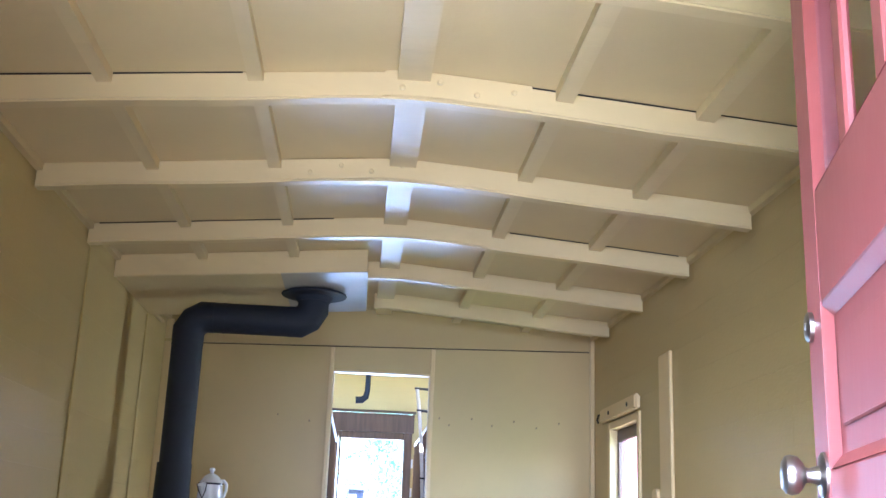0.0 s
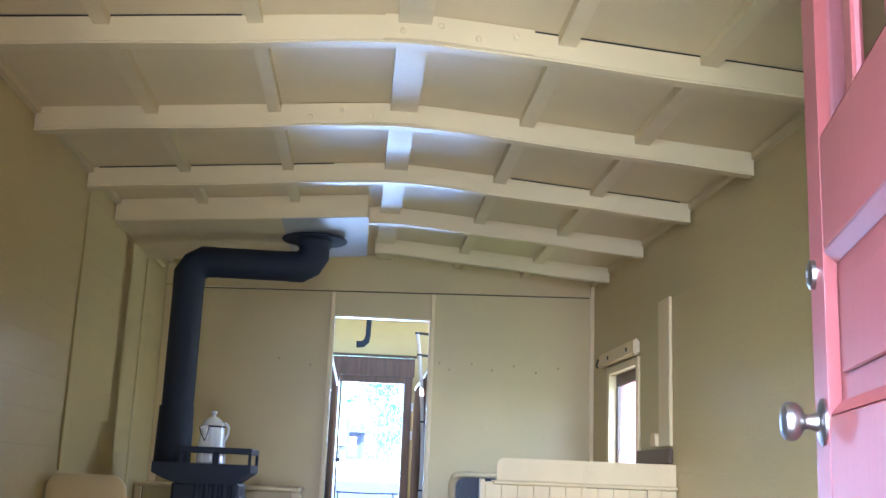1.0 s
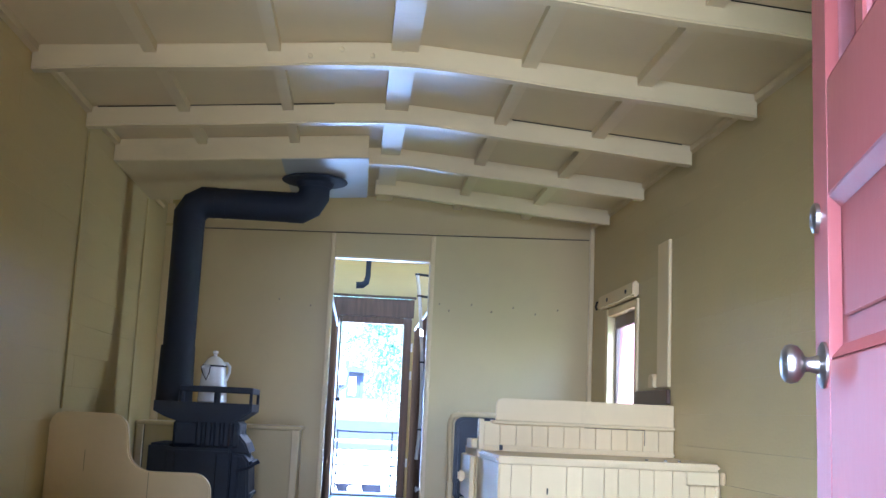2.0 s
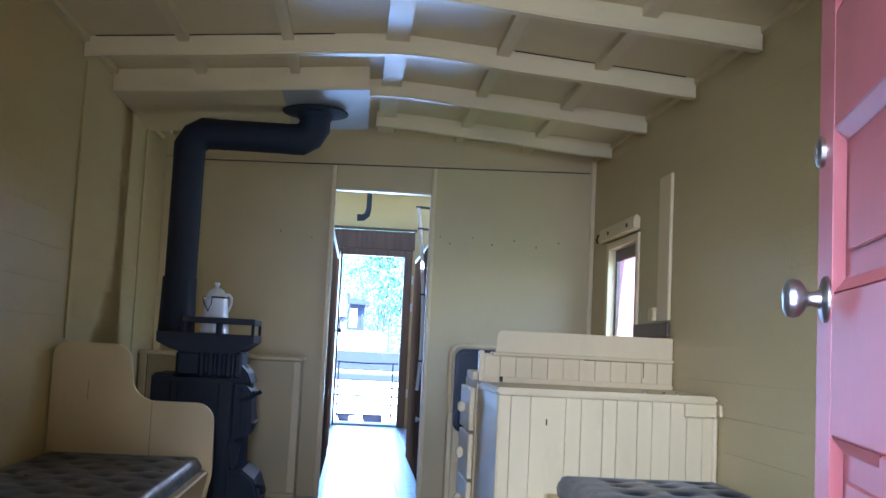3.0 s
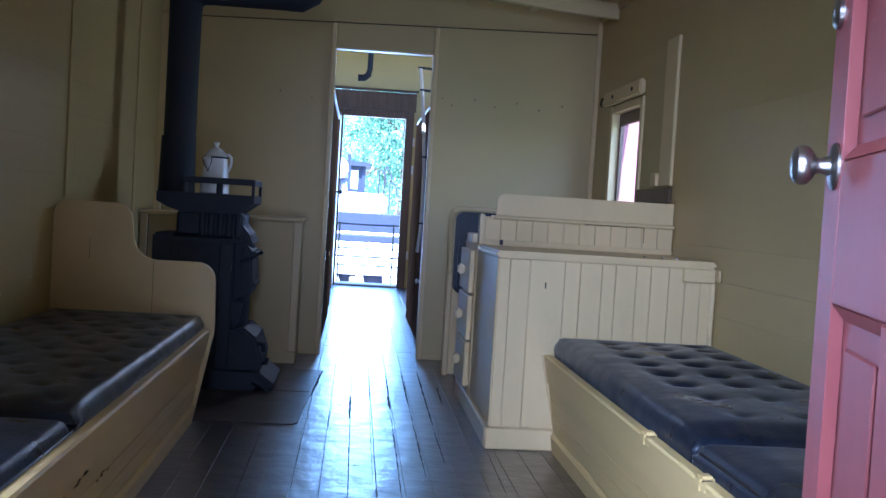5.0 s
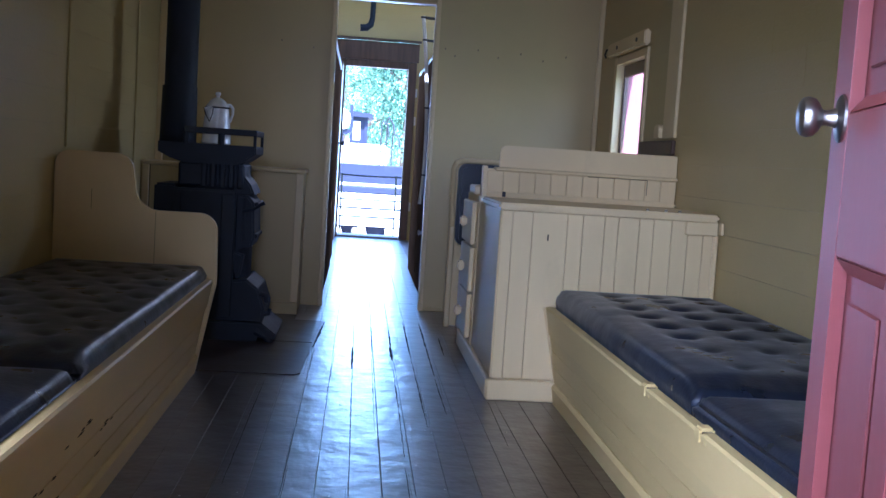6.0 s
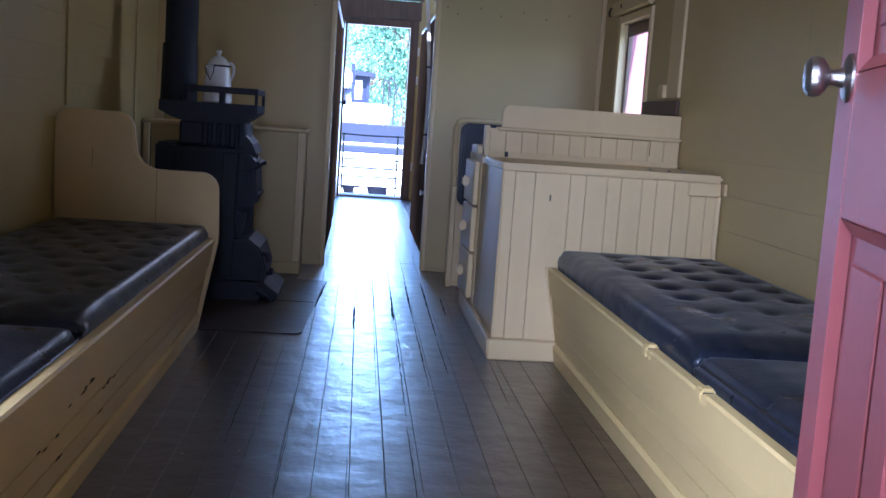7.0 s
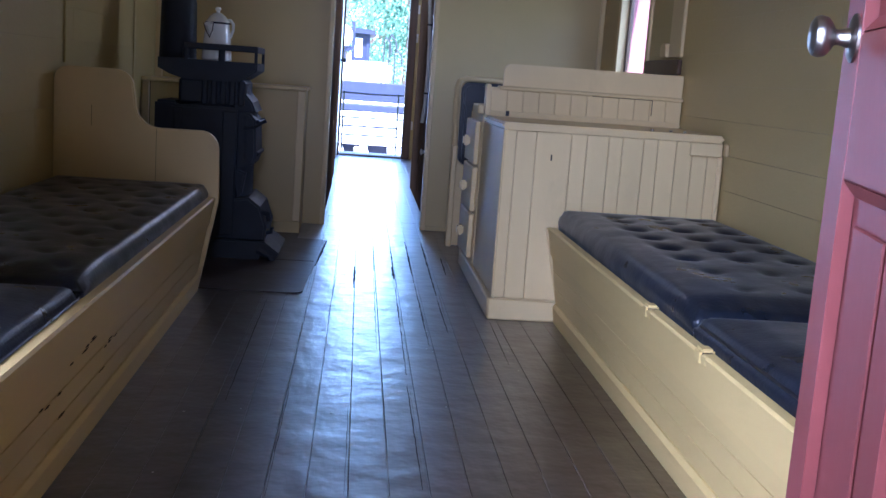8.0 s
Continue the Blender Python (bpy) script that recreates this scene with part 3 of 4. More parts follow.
box(cheek, -0.955, 5.02, 0.10, -0.63, 5.035 + 0.02, 0.76, bevel=0.012, seg=2)
box(cheek, -0.70, 5.012, 0.12, -0.632, 5.021, 0.74, bevel=0.006)
box(cheek, -0.94, 5.012, 0.12, -0.90, 5.021, 0.74, bevel=0.006)
part("side_plate", cheek, IRON, stove)
part("back_box", block(-1.045, 5.07, 0.10, -0.93, 5.47, 0.775, bevel=0.012, seg=2), IRON, stove)
neck = bmesh.new()
for i in range(5):
    box(neck, -0.815 + i * 0.045, 5.055, 0.765, -0.782 + i * 0.045, 5.085, 0.895, bevel=0.008)
box(neck, -0.93, 5.07, 0.765, -0.60, 5.43, 0.895, bevel=0.015)
part("neck", neck, IRON, stove)
door = bmesh.new()
prism(door, [(-0.63, 0.74), (-0.575, 0.735), (-0.545, 0.70), (-0.535, 0.52), (-0.55, 0.475), (-0.60, 0.465), (-0.63, 0.44)], "y", 5.08, 5.42, bevel=0.012)
fd = part("fire_door", door, IRON, stove)
ribs = bmesh.new()
for z in (0.69, 0.53):
    box(ribs, -0.545, 5.10, z - 0.01, -0.525, 5.40, z + 0.012, bevel=0.005)
box(ribs, -0.60, 5.076, 0.50, -0.585, 5.085, 0.72, bevel=0.003)
part("door_band", ribs, IRON, fd)
latch = bmesh.new()
tube(latch, [(-0.60, 5.07, 0.655), (-0.545, 5.065, 0.668), (-0.515, 5.06, 0.69), (-0.49, 5.06, 0.705)], [0.009, 0.008, 0.008, 0.010], 8)
part("latch", latch, IRON, fd, "", True)
part("shoulder", prism(bmesh.new(), [(-0.66, 0.84), (-0.60, 0.83), (-0.565, 0.79), (-0.545, 0.742), (-0.66, 0.742)], "y", 5.075, 5.425, bevel=0.01), IRON, stove)
ash = bmesh.new()
prism(ash, [(-0.66, 0.46), (-0.585, 0.43), (-0.60, 0.33), (-0.62, 0.30)], "y", 5.09, 5.41, bevel=0.01)
part("apron", ash, IRON, stove)
hop = bmesh.new()
prism(hop, [(-0.66, 0.30), (-0.56, 0.315), (-0.50, 0.27), (-0.465, 0.17), (-0.475, 0.09), (-0.66, 0.09)], "y", 5.03, 5.45, bevel=0.012)
ad = part("ash_door", hop, IRON, stove)
tube_bm = bmesh.new()
tube(tube_bm, [(-0.49, 5.05, 0.24), (-0.46, 5.04, 0.235), (-0.455, 5.04, 0.20)], 0.011, 8)
part("ash_latch", tube(bmesh.new(), [(-0.47, 5.1, 0.13), (-0.445, 5.1, 0.135), (-0.44, 5.1, 0.16)], 0.010, 8), IRON, ad, "", True)
part("ash_latch", tube_bm, IRON, ad, "", True)
tray = bmesh.new()
prism(tray, [(-0.60, 0.10), (-0.47, 0.10), (-0.395, 0.045), (-0.400, 0.020), (-0.60, 0.05)], "y", 4.985, 5.47, bevel=0.006)
part("ash_lip", tray, IRON, stove)
for y in (5.0, 5.46):
    leg = bmesh.new()
    tube(leg, [(-0.50, y, 0.06), (-0.445, y, 0.03), (-0.425, y, 0.0)], [0.025, 0.018, 0.02], 8)
    part("leg", leg, IRON, stove, "", True)
top = bmesh.new()
prism(top, [(-0.90, 0.885), (-0.635, 0.885), (-0.60, 0.905), (-0.545, 0.945), (-0.545, 0.985), (-1.03, 0.985), (-1.03, 0.935), (-0.97, 0.905)], "y", 5.04, 5.46, bevel=0.008)
part("top_plate", top, IRON, stove)
rail = bmesh.new()
box(rail, -0.905, 5.045, 1.035, -0.545, 5.060, 1.066, bevel=0.004)
box(rail, -0.560, 5.061, 1.035, -0.545, 5.445, 1.066, bevel=0.004)
rl = part("rail", rail, IRON, stove)
for x, y in ((-0.72, 5.052), (-0.553, 5.06), (-0.553, 5.44), (-0.895, 5.052)):
    post = bmesh.new()
    tube(post, [(x, y, 0.984), (x, y, 1.036)], 0.008 if x > -0.6 else 0.016, 8)
    part("post", post, IRON, rl)

# ---- coffee pot on the stove ----
pot = thing("coffee_pot", "white enamel coffee pot with dark rims, on the stove", "coffee pot", (-0.765, 5.2, 0.986))
c = (-0.765, 5.20, 0.986)
pb = bmesh.new()
lathe(pb, [(0.0, 0.0), (0.070, 0.0), (0.075, 0.005), (0.073, 0.04), (0.066, 0.12), (0.058, 0.178), (0.060, 0.184), (0.055, 0.186), (0.050, 0.180)], c, 32)
part("body", pb, ENAMEL, pot, "", True)
ld = bmesh.new()
lathe(ld, [(0.061, 0.186), (0.062, 0.190), (0.052, 0.202), (0.040, 0.220), (0.022, 0.234), (0.010, 0.238), (0.009, 0.246), (0.015, 0.254), (0.013, 0.264), (0.0, 0.268)], c, 28)
lid = part("lid", ld, ENAMEL, pot, "", True)
rim = bmesh.new()
lathe(rim, [(0.0605, 0.181), (0.0640, 0.184), (0.0640, 0.189), (0.0605, 0.191)], c, 28)
part("rim", rim, NAVY, pot, "dark blue enamel rim", True)
sp = bmesh.new()
tube(sp, [(c[0] - 0.024, c[1] - 0.050, c[2] + 0.105), (c[0] - 0.029, c[1] - 0.064, c[2] + 0.145), (c[0] - 0.034, c[1] - 0.080, c[2] + 0.180)], [0.005, 0.017, 0.023], 10, cap=False)
part("spout", sp, ENAMEL, pot, "", True)
sr = bmesh.new()
tube(sr, [(c[0] - 0.058, c[1] - 0.082, c[2] + 0.181), (c[0] - 0.050, c[1] - 0.078, c[2] + 0.150), (c[0] - 0.030, c[1] - 0.066, c[2] + 0.112), (c[0] - 0.014, c[1] - 0.082, c[2] + 0.150), (c[0] - 0.010, c[1] - 0.086, c[2] + 0.181)], 0.0025, 6)
part("spout_rim", sr, NAVY, pot)
hd = bmesh.new()
tube(hd, [(c[0] + 0.046, c[1], c[2] + 0.203), (c[0] + 0.064, c[1], c[2] + 0.203), (c[0] + 0.078, c[1], c[2] + 0.186), (c[0] + 0.078, c[1], c[2] + 0.155), (c[0] + 0.064, c[1], c[2] + 0.115)], 0.007, 10)
part("handle", hd, ENAMEL, pot, "", True)

# ---- low wall box behind the stove ----
lb = thing("wall_box", "low buff-painted wooden box against the partition", "box", (-0.82, 6.19, 0))
part("body", block(LEFT + 0.003, 5.985, 0.0, -0.352, PARTITION - 0.021, 0.845, bevel=0.003), PART, lb)
part("lid", block(LEFT + 0.003, 5.968, 0.846, -0.338, PARTITION - 0.021, 0.868, bevel=0.006), CREAM, lb)
part("edge_strip", block(-0.392, 5.968, 0.075, -0.346, 5.9845, 0.845, bevel=0.004), CREAM, lb)
part("edge_strip", block(LEFT + 0.012, 5.968, 0.075, LEFT + 0.052, 5.9845, 0.845, bevel=0.004), CREAM, lb)
part("joint_or_shade_line", block(LEFT + 0.0535, 5.9815, 0.075, LEFT + 0.0565, 5.9848, 0.845), GAP, lb)
part("skirting", block(LEFT + 0.05, 5.964, 0.0, -0.346, 5.9845, 0.072, bevel=0.004), PART, lb)

# ---- left wall battens ----
for y, w, h in ((4.37, 0.030, 2.17), (5.74, 0.05, 2.14)):
    tagged(part("wall_batten", block(LEFT + 0.0025, y, 0.0 if y > 5 else 0.93, LEFT + 0.011, y + w, h, bevel=0.003), WALL), "thin buff batten nailed upright to the boarded wall", "batten", "wall battens", "structure")

# ---- strip on the right wall ----
strip = thing("wall_strip", "pale upright wooden strip on the side wall", "strip", (RIGHT, 4.72, 1.15))
part("board", block(RIGHT - 0.020, 4.655, 1.155, RIGHT - 0.002, 4.845, 1.882, bevel=0.004), CREAM, strip)
part("cleat", prism(bmesh.new(), rounded(4.848, 1.158, 4.945, 1.225, 0.030, (0, 0, 1, 1)), "x", RIGHT - 0.036, RIGHT - 0.002, bevel=0.004), CREAM, strip)
ledge = thing("wall_ledge", "narrow bare brown wooden ledge under the window", "ledge", (RIGHT, 4.95, 1.08))
part("board", block(RIGHT - 0.024, 4.66, 1.072, RIGHT - 0.002, 5.25, 1.145, bevel=0.005), BROWN, ledge)
outlet = thing("wall_socket", "small cream switch box on the side wall", "socket", (RIGHT, 3.86, 0.75))
part("box", block(RIGHT - 0.014, 3.895, 0.742, RIGHT - 0.003, 3.935, 0.792, bevel=0.003, seg=2), CREAM, outlet)

# ---- benches ----
def cushion(name, label, x0, x1, y0, y1, z0, z1, tufts, pit, parent_group, crown=0.012, piped=False):
    root = thing(name, label, "cushion", ((x0 + x1) / 2, (y0 + y1) / 2, z0), parent_group)
    bm = bmesh.new()
    nx, ny = max(8, int((x1 - x0) / 0.013)), max(8, int((y1 - y0) / 0.013))
    r = 0.028
    def height(x, y):
        e = min(x - x0, x1 - x, y - y0, y1 - y)
        h = z1
        if e < r:
            h = z1 - (r - math.sqrt(max(0.0, r * r - (r - e) ** 2))) * 0.9
        h += crown * min(1, e / 0.10) - crown
        # the end by the next cushion sags, with puckers along the seam
        h -= (0.020 + 0.010 * noise.noise(Vector((x * 24, 0.5, y0)))) * math.exp(-((y - y0) / 0.07) ** 2)
        rim = max(0.0, min(1.0, (e - 0.01) / 0.06))
        for tx, ty, *deep in tufts:
            d = math.hypot(x - tx, (y - ty))
            if d < 0.13:
                h -= rim * pit * (deep[0] if deep else 1.0) * (math.exp(-(d / 0.028) ** 2) * 0.75 + math.exp(-(d / 0.065) ** 2) * 0.35)
        h += rim * (0.0016 * noise.noise(Vector((x * 11, y * 11, 3.0))) + 0.0035 * noise.noise(Vector((x * 3.5, y * 3.5, 1.0))))
        return h
    grid = [[bm.verts.new((x0 + (x1 - x0) * i / nx, y0 + (y1 - y0) * j / ny, height(x0 + (x1 - x0) * i / nx, y0 + (y1 - y0) * j / ny))) for j in range(ny + 1)] for i in range(nx + 1)]
    for i in range(nx):
        for j in range(ny):
            bm.faces.new((grid[i][j], grid[i + 1][j], grid[i + 1][j + 1], grid[i][j + 1]))
    ring = [grid[i][0] for i in range(nx)] + [grid[nx][j] for j in range(ny)] + [grid[i][ny] for i in range(nx, 0, -1)] + [grid[0][j] for j in range(ny, 0, -1)]
    last = ring
    for k, (out, z) in enumerate(((0.006, z0 + (z1 - z0) * 0.5), (0.0, z0 + 0.008), (-0.006, z0))):
        nxt = []
        for v in ring:
            ox = -1 if v.co.x < x0 + 1e-4 else (1 if v.co.x > x1 - 1e-4 else 0)
            oy = -1 if v.co.y < y0 + 1e-4 else (1 if v.co.y > y1 - 1e-4 else 0)
            nxt.append(bm.verts.new((v.co.x + ox * out, v.co.y + oy * (out if out < 0 else 0.0), z)))
        for i in range(len(ring)):
            j = (i + 1) % len(ring)
            bm.faces.new((last[i], nxt[i], nxt[j], last[j]))
        last = nxt
    bm.faces.new(last)
    bmesh.ops.recalc_face_normals(bm, faces=bm.faces)
    body = part("cover", bm, LEATHER, root)
    for p in body.data.polygons:
        p.use_smooth = True
    if not piped:
        return root
    pip = bmesh.new()
    edge = [(x0 + 0.02, y0 + 0.012), (x0 + 0.006, y0 + 0.03), (x0 + 0.006, y1 - 0.03), (x0 + 0.02, y1 - 0.010)] if x0 > 0 else [(x1 - 0.02, y0 + 0.012), (x1 - 0.006, y0 + 0.03), (x1 - 0.006, y1 - 0.03), (x1 - 0.02, y1 - 0.010)]
    tube(pip, [(x, y, z1 - crown - 0.016) for x, y in edge], 0.0045, 8)
    part("piping", pip, PIPING, body, "", True)
    return root


def diamond(x0, x1, y0, y1, dx, dy):
    out, row, y = [], 0, y0 + dy * 0.6
    while y < y1 - dy * 0.4:
        x = x0 + dx * (0.55 if row % 2 == 0 else 1.05)
        while x < x1 - dx * 0.35:
            out.append((x, y))
            x += dx
        y += dy
        row += 1
    return out


def bench(name, label, x_wall, x_top, x_foot, y0, y1, z_top, s):
    """A box bench whose front leans out towards the aisle; s is +1 where the front faces +x."""
    b = thing(name, label, "bench", ((x_wall + x_top) / 2, (y0 + y1) / 2, 0))
    part("seat_board", block(min(x_wall, x_top - s * 0.05), y0, z_top - 0.055, max(x_wall, x_top - s * 0.05), y1, z_top - 0.035), BENCH, b)
    courses = [(0.085, 0.155), (0.156, 0.226), (0.227, 0.285)]
    def xf(z):
        return x_foot + (x_top - x_foot) * z / z_top
    for z0, z1 in courses:
        bm = bmesh.new()
        prism(bm, [(xf(z0) - s * 0.004, z0 + 0.001), (xf(z1) - s * 0.004, z1 - 0.001), (xf(z1) - s * 0.022, z1 - 0.001), (xf(z0) - s * 0.022, z0 + 0.001)], "y", y0, y1, bevel=0.0018)
        part("front_board", bm, BENCH, b)
    rail = bmesh.new()
    prism(rail, [(xf(0.287) + s * 0.002, 0.287), (xf(z_top) + s * 0.002, z_top - 0.006), (xf(z_top) - s * 0.004, z_top), (xf(z_top) - s * 0.030, z_top), (xf(z_top) - s * 0.034, z_top - 0.006), (xf(0.287) - s * 0.026, 0.287)], "y", y0, y1, bevel=0.003)
    part("top_rail", rail, BENCH, b)
    kick = bmesh.new()
    prism(kick, [(x_foot + s * 0.012, 0.0), (xf(0.07) + s * 0.010, 0.068), (xf(0.083), 0.083), (xf(0.083) - s * 0.02, 0.083), (x_foot - s * 0.02, 0.0)], "y", y0, y1, bevel=0.002)
    part("kick_board", kick, BENCH, b)
    return b


BY0 = NEAR + 0.06
bl = bench("side_bench", "cream-painted built-in bench with a curved end panel", LEFT + 0.003, -0.620, -0.690, BY0, 4.215, 0.408, 1)
end = []
for i in range(9):
    a = radians(90 - 90 * i / 8)
    end.append((-1.045 + 0.075 * math.cos(a), 0.845 + 0.075 * math.sin(a)))
for i in range(9):
    a = radians(180 + 90 * i / 8)
    end.append((-0.862 + 0.100 * math.cos(a), 0.787 + 0.100 * math.sin(a)))
for i in range(9):
    a = radians(90 - 90 * i / 8)
    end.append((-0.690 + 0.078 * math.cos(a), 0.609 + 0.078 * math.sin(a)))
end += [(-0.606, 0.42), (-0.607, 0.385), (-0.682, 0.0), (LEFT + 0.004, 0.0), (LEFT + 0.004, 0.865), (LEFT + 0.014, 0.895), (LEFT + 0.034, 0.914), (LEFT + 0.065, 0.921)]
part("end_panel", prism(bmesh.new(), end, "y", 4.222, 4.262, bevel=0.006), CREAM, bl)
for x in (-1.14, -0.872):
    part("board_joint", block(x, 4.2213, 0.68 if x < -1 else 0.44, x + 0.0014, 4.2232, 0.765 if x < -1 else 0.683), GAP, bl)
chip = random.Random(9)
for k in range(16):
    y, z = chip.uniform(1.5, 2.6), chip.choice((0.287, 0.226, 0.158)) + chip.uniform(-0.006, 0.006)
    if k > 11:
        y, z = chip.uniform(2.05, 2.30), chip.uniform(0.24, 0.30)
    xx = -0.690 + 0.07 * z / 0.408 + 0.0005 + (0.002 if z > 0.287 else -0.004)
    ln = chip.uniform(0.025, 0.075)
    h = chip.uniform(0.0015, 0.004)
    part("paint_chip", prism(bmesh.new(), [(y, z), (y + ln * 0.5, z + h), (y + ln, z + h * 0.4), (y + ln * 0.6, z - h * 0.5)], "x", xx - 0.001, xx + 0.0012), GAP, bl)

br = bench("side_bench", "cream-painted built-in bench with a notched front rail", RIGHT - 0.003, 0.775, 0.843, BY0, 3.935, 0.405, -1)
for y in (2.42, 1.965):
    notch = bmesh.new()
    box(notch, 0.7715, y, 0.375, 0.808, y + 0.045, 0.414, bevel=0.006, seg=2)
    box(notch, 0.7735, y - 0.030, 0.380, 0.800, y - 0.004, 0.4045, bevel=0.003)
    part("hinge_block", notch, BENCH, br)
    part("notch", block(0.776, y - 0.003, 0.392, 0.800, y - 0.0005, 0.4065), GAP, br)

LW = (LEFT + 0.01, -0.652)
cushion("bench_cushion", "dark buttoned leather cushion lying on the bench", LW[0], LW[1], 2.185, 4.214, 0.374, 0.474, diamond(*LW, 2.2, 4.2, 0.16, 0.15), 0.012, "bench cushions")
cushion("bench_cushion", "dark smooth leather cushion lying on the bench", LW[0], LW[1] - 0.005, BY0 + 0.01, 2.172, 0.374, 0.456, diamond(*LW, 0.4, 1.9, 0.2, 0.2), 0.006, "bench cushions", 0.02)
RW = (0.818, RIGHT - 0.01)
cushion("bench_cushion", "dark deeply buttoned leather cushion lying on the bench", RW[0], RW[1], 2.155, 3.93, 0.371, 0.490, [(x, y + (x - 1.0) * 0.12, deep) for y, deep in ((3.80, 1.0), (3.645, 1.0), (3.44, 1.0), (3.24, 1.0), (3.03, 1.0), (2.83, 0.8), (2.59, 0.35), (2.34, 0.3)) for x in (1.005, 1.185, 1.365)], 0.040, "bench cushions")
cushion("bench_cushion", "dark shiny leather cushion with a piped edge, on the bench", RW[0] - 0.004, RW[1], BY0 + 0.01, 2.142, 0.371, 0.470, [(x, y) for y in (1.99, 1.70, 1.40, 1.1) for x in (1.10, 1.30)], 0.016, "bench cushions", 0.02, True)

# ---- cupboard with drawers ----
CX0, CX1, CY0, CY1 = 0.566, RIGHT - 0.004, 3.965, 4.72
cup = thing("cupboard", "cream-painted tongue-and-groove cupboard with side drawers and a raised back", "cupboard", (1.0, 4.4, 0))
part("carcass", block(CX0 + 0.012, CY0 + 0.014, 0.0, CX1, 4.60, 0.792), CREAM, cup)
wdt = (CX1 - CX0) / 12
edges = [CX0 + (CX1 - CX0) * f for f in (0, 0.055, 0.145, 0.304, 0.375, 0.474, 0.537, 0.633, 0.70, 0.784, 0.86, 0.932, 1)]
for a, b in zip(edges, edges[1:]):
    part("plank", block(a + 0.0008, CY0, 0.092, b - 0.0008, CY0 + 0.0135, 0.79, bevel=0.0018), CREAM, cup)
part("corner_bead", tube(bmesh.new(), [(CX0 + 0.002, CY0 + 0.003, 0.092), (CX0 + 0.002, CY0 + 0.003, 0.79)], 0.006, 8), CREAM, cup)
part("side_panel", block(CX0, CY0 + 0.014, 0.092, CX0 + 0.0115, CY1 - 0.002, 0.79, bevel=0.002), CREAM, cup)
part("worktop", block(CX0 - 0.012, CY0 - 0.016, 0.793, CX1, 4.585, 0.822, bevel=0.009, seg=2), CREAM, cup)
part("skirting", block(CX0 - 0.016, CY0 - 0.018, 0.0, 0.848, CY0 - 0.0005, 0.090, bevel=0.006), CREAM, cup)
part("skirting", block(CX0 - 0.018, CY0 + 0.0, 0.0, CX0 + 0.011, 5.25, 0.088, bevel=0.006), CREAM, cup)
part("cleat", block(1.335, CY0 - 0.030, 0.735, CX1 - 0.01, CY0 - 0.0165, 0.792, bevel=0.004), CREAM, cup)
part("upright_moulding", tube(bmesh.new(), [(CX1 - 0.012, CY0 - 0.012, 0.47), (CX1 - 0.012, CY0 - 0.012, 0.735)], 0.011, 10), CREAM, cup)
part("slant_moulding", tube(bmesh.new(), [(0.843, CY0 - 0.008, 0.092), (0.776, CY0 - 0.008, 0.40)], 0.010, 10), CREAM, cup)
part("keyhole", block(0.764, CY0 - 0.0012, 0.675, 0.770, CY0 + 0.002, 0.70), GAP, cup)
riser = part("riser", block(CX0 + 0.010, 4.604, 0.823, CX1, 4.655, 0.955), CREAM, cup)
for i in range(12):
    part("riser_plank", block(CX0 + 0.011 + i * (wdt - 0.001) + 0.0008, 4.592, 0.845, CX0 + 0.011 + (i + 1) * (wdt - 0.001) - 0.0008, 4.6035, 0.945, bevel=0.0022), CREAM, riser)
part("joint_or_shade_line", block(1.053, 4.5900, 0.9425, 1.341, 4.5935, 0.9452), GAP, riser)
part("joint_or_shade_line", block(1.339, 4.5905, 0.872, 1.342, 4.5935, 0.9424), GAP, riser)
part("riser_bead", block(CX0 + 0.004, 4.570, 0.8225, CX1, 4.6035, 0.845, bevel=0.007, seg=2), CREAM, riser)
part("ledge", block(CX0 + 0.045, 4.566, 0.9455, CX1, 4.662, 0.963, bevel=0.005), CREAM, riser)
part("back_board", prism(bmesh.new(), rounded(0.632, 0.9635, CX1, 1.066, 0.035, (0, 0, 0, 1)), "y", 4.60, 4.625, bevel=0.004), CREAM, cup)
part("end_cheek", prism(bmesh.new(), [(4.585, 0.824), (4.585, 0.965), (4.60, 0.968), (4.658, 0.968), (4.658, 0.824)], "x", CX0 - 0.012, CX0 + 0.010, bevel=0.004), CREAM, cup)
part("hasp", block(0.648, 4.562, 0.826, 0.664, 4.569, 0.850, bevel=0.002), BLACK, cup)
for x in (1.20, 1.28, 1.34):
    part("screw", tube(bmesh.new(), [(x, 4.05, 0.8215), (x, 4.05, 0.829)], 0.007, 8), CHROME, cup)
# drawers on the aisle side
part("drawer_case", block(CX0 - 0.004, CY1, 0.089, CX1, 5.24, 0.822, bevel=0.003), CREAM, cup)
part("case_top", block(CX0 - 0.030, 4.73, 0.824, CX0 + 0.06, 4.96, 0.868, bevel=0.006), CREAM, cup)
for z0, z1 in ((0.575, 0.785), (0.345, 0.562), (0.115, 0.332)):
    d = part("drawer", block(CX0 - 0.030, 4.775, z0, CX0 - 0.0045, 5.205, z1, bevel=0.005), CREAM, cup)
    part("knob", block(CX0 - 0.064, 4.965, (z0 + z1) / 2 - 0.026, CX0 - 0.0305, 5.02, (z0 + z1) / 2 + 0.026, bevel=0.009, seg=2), CREAM, d, "square painted wooden knob")

# ---- seat against the partition ----
seat = thing("corner_seat", "cream wooden seat with a dark blue leather backrest, behind the cupboard", "seat", (1.0, 5.9, 0))
part("back_panel", prism(bmesh.new(), rounded(0.535, 0.0, RIGHT - 0.04, 0.995, 0.045, (0, 0, 0, 1)), "y", 5.86, 5.895, bevel=0.006), CREAM, seat)
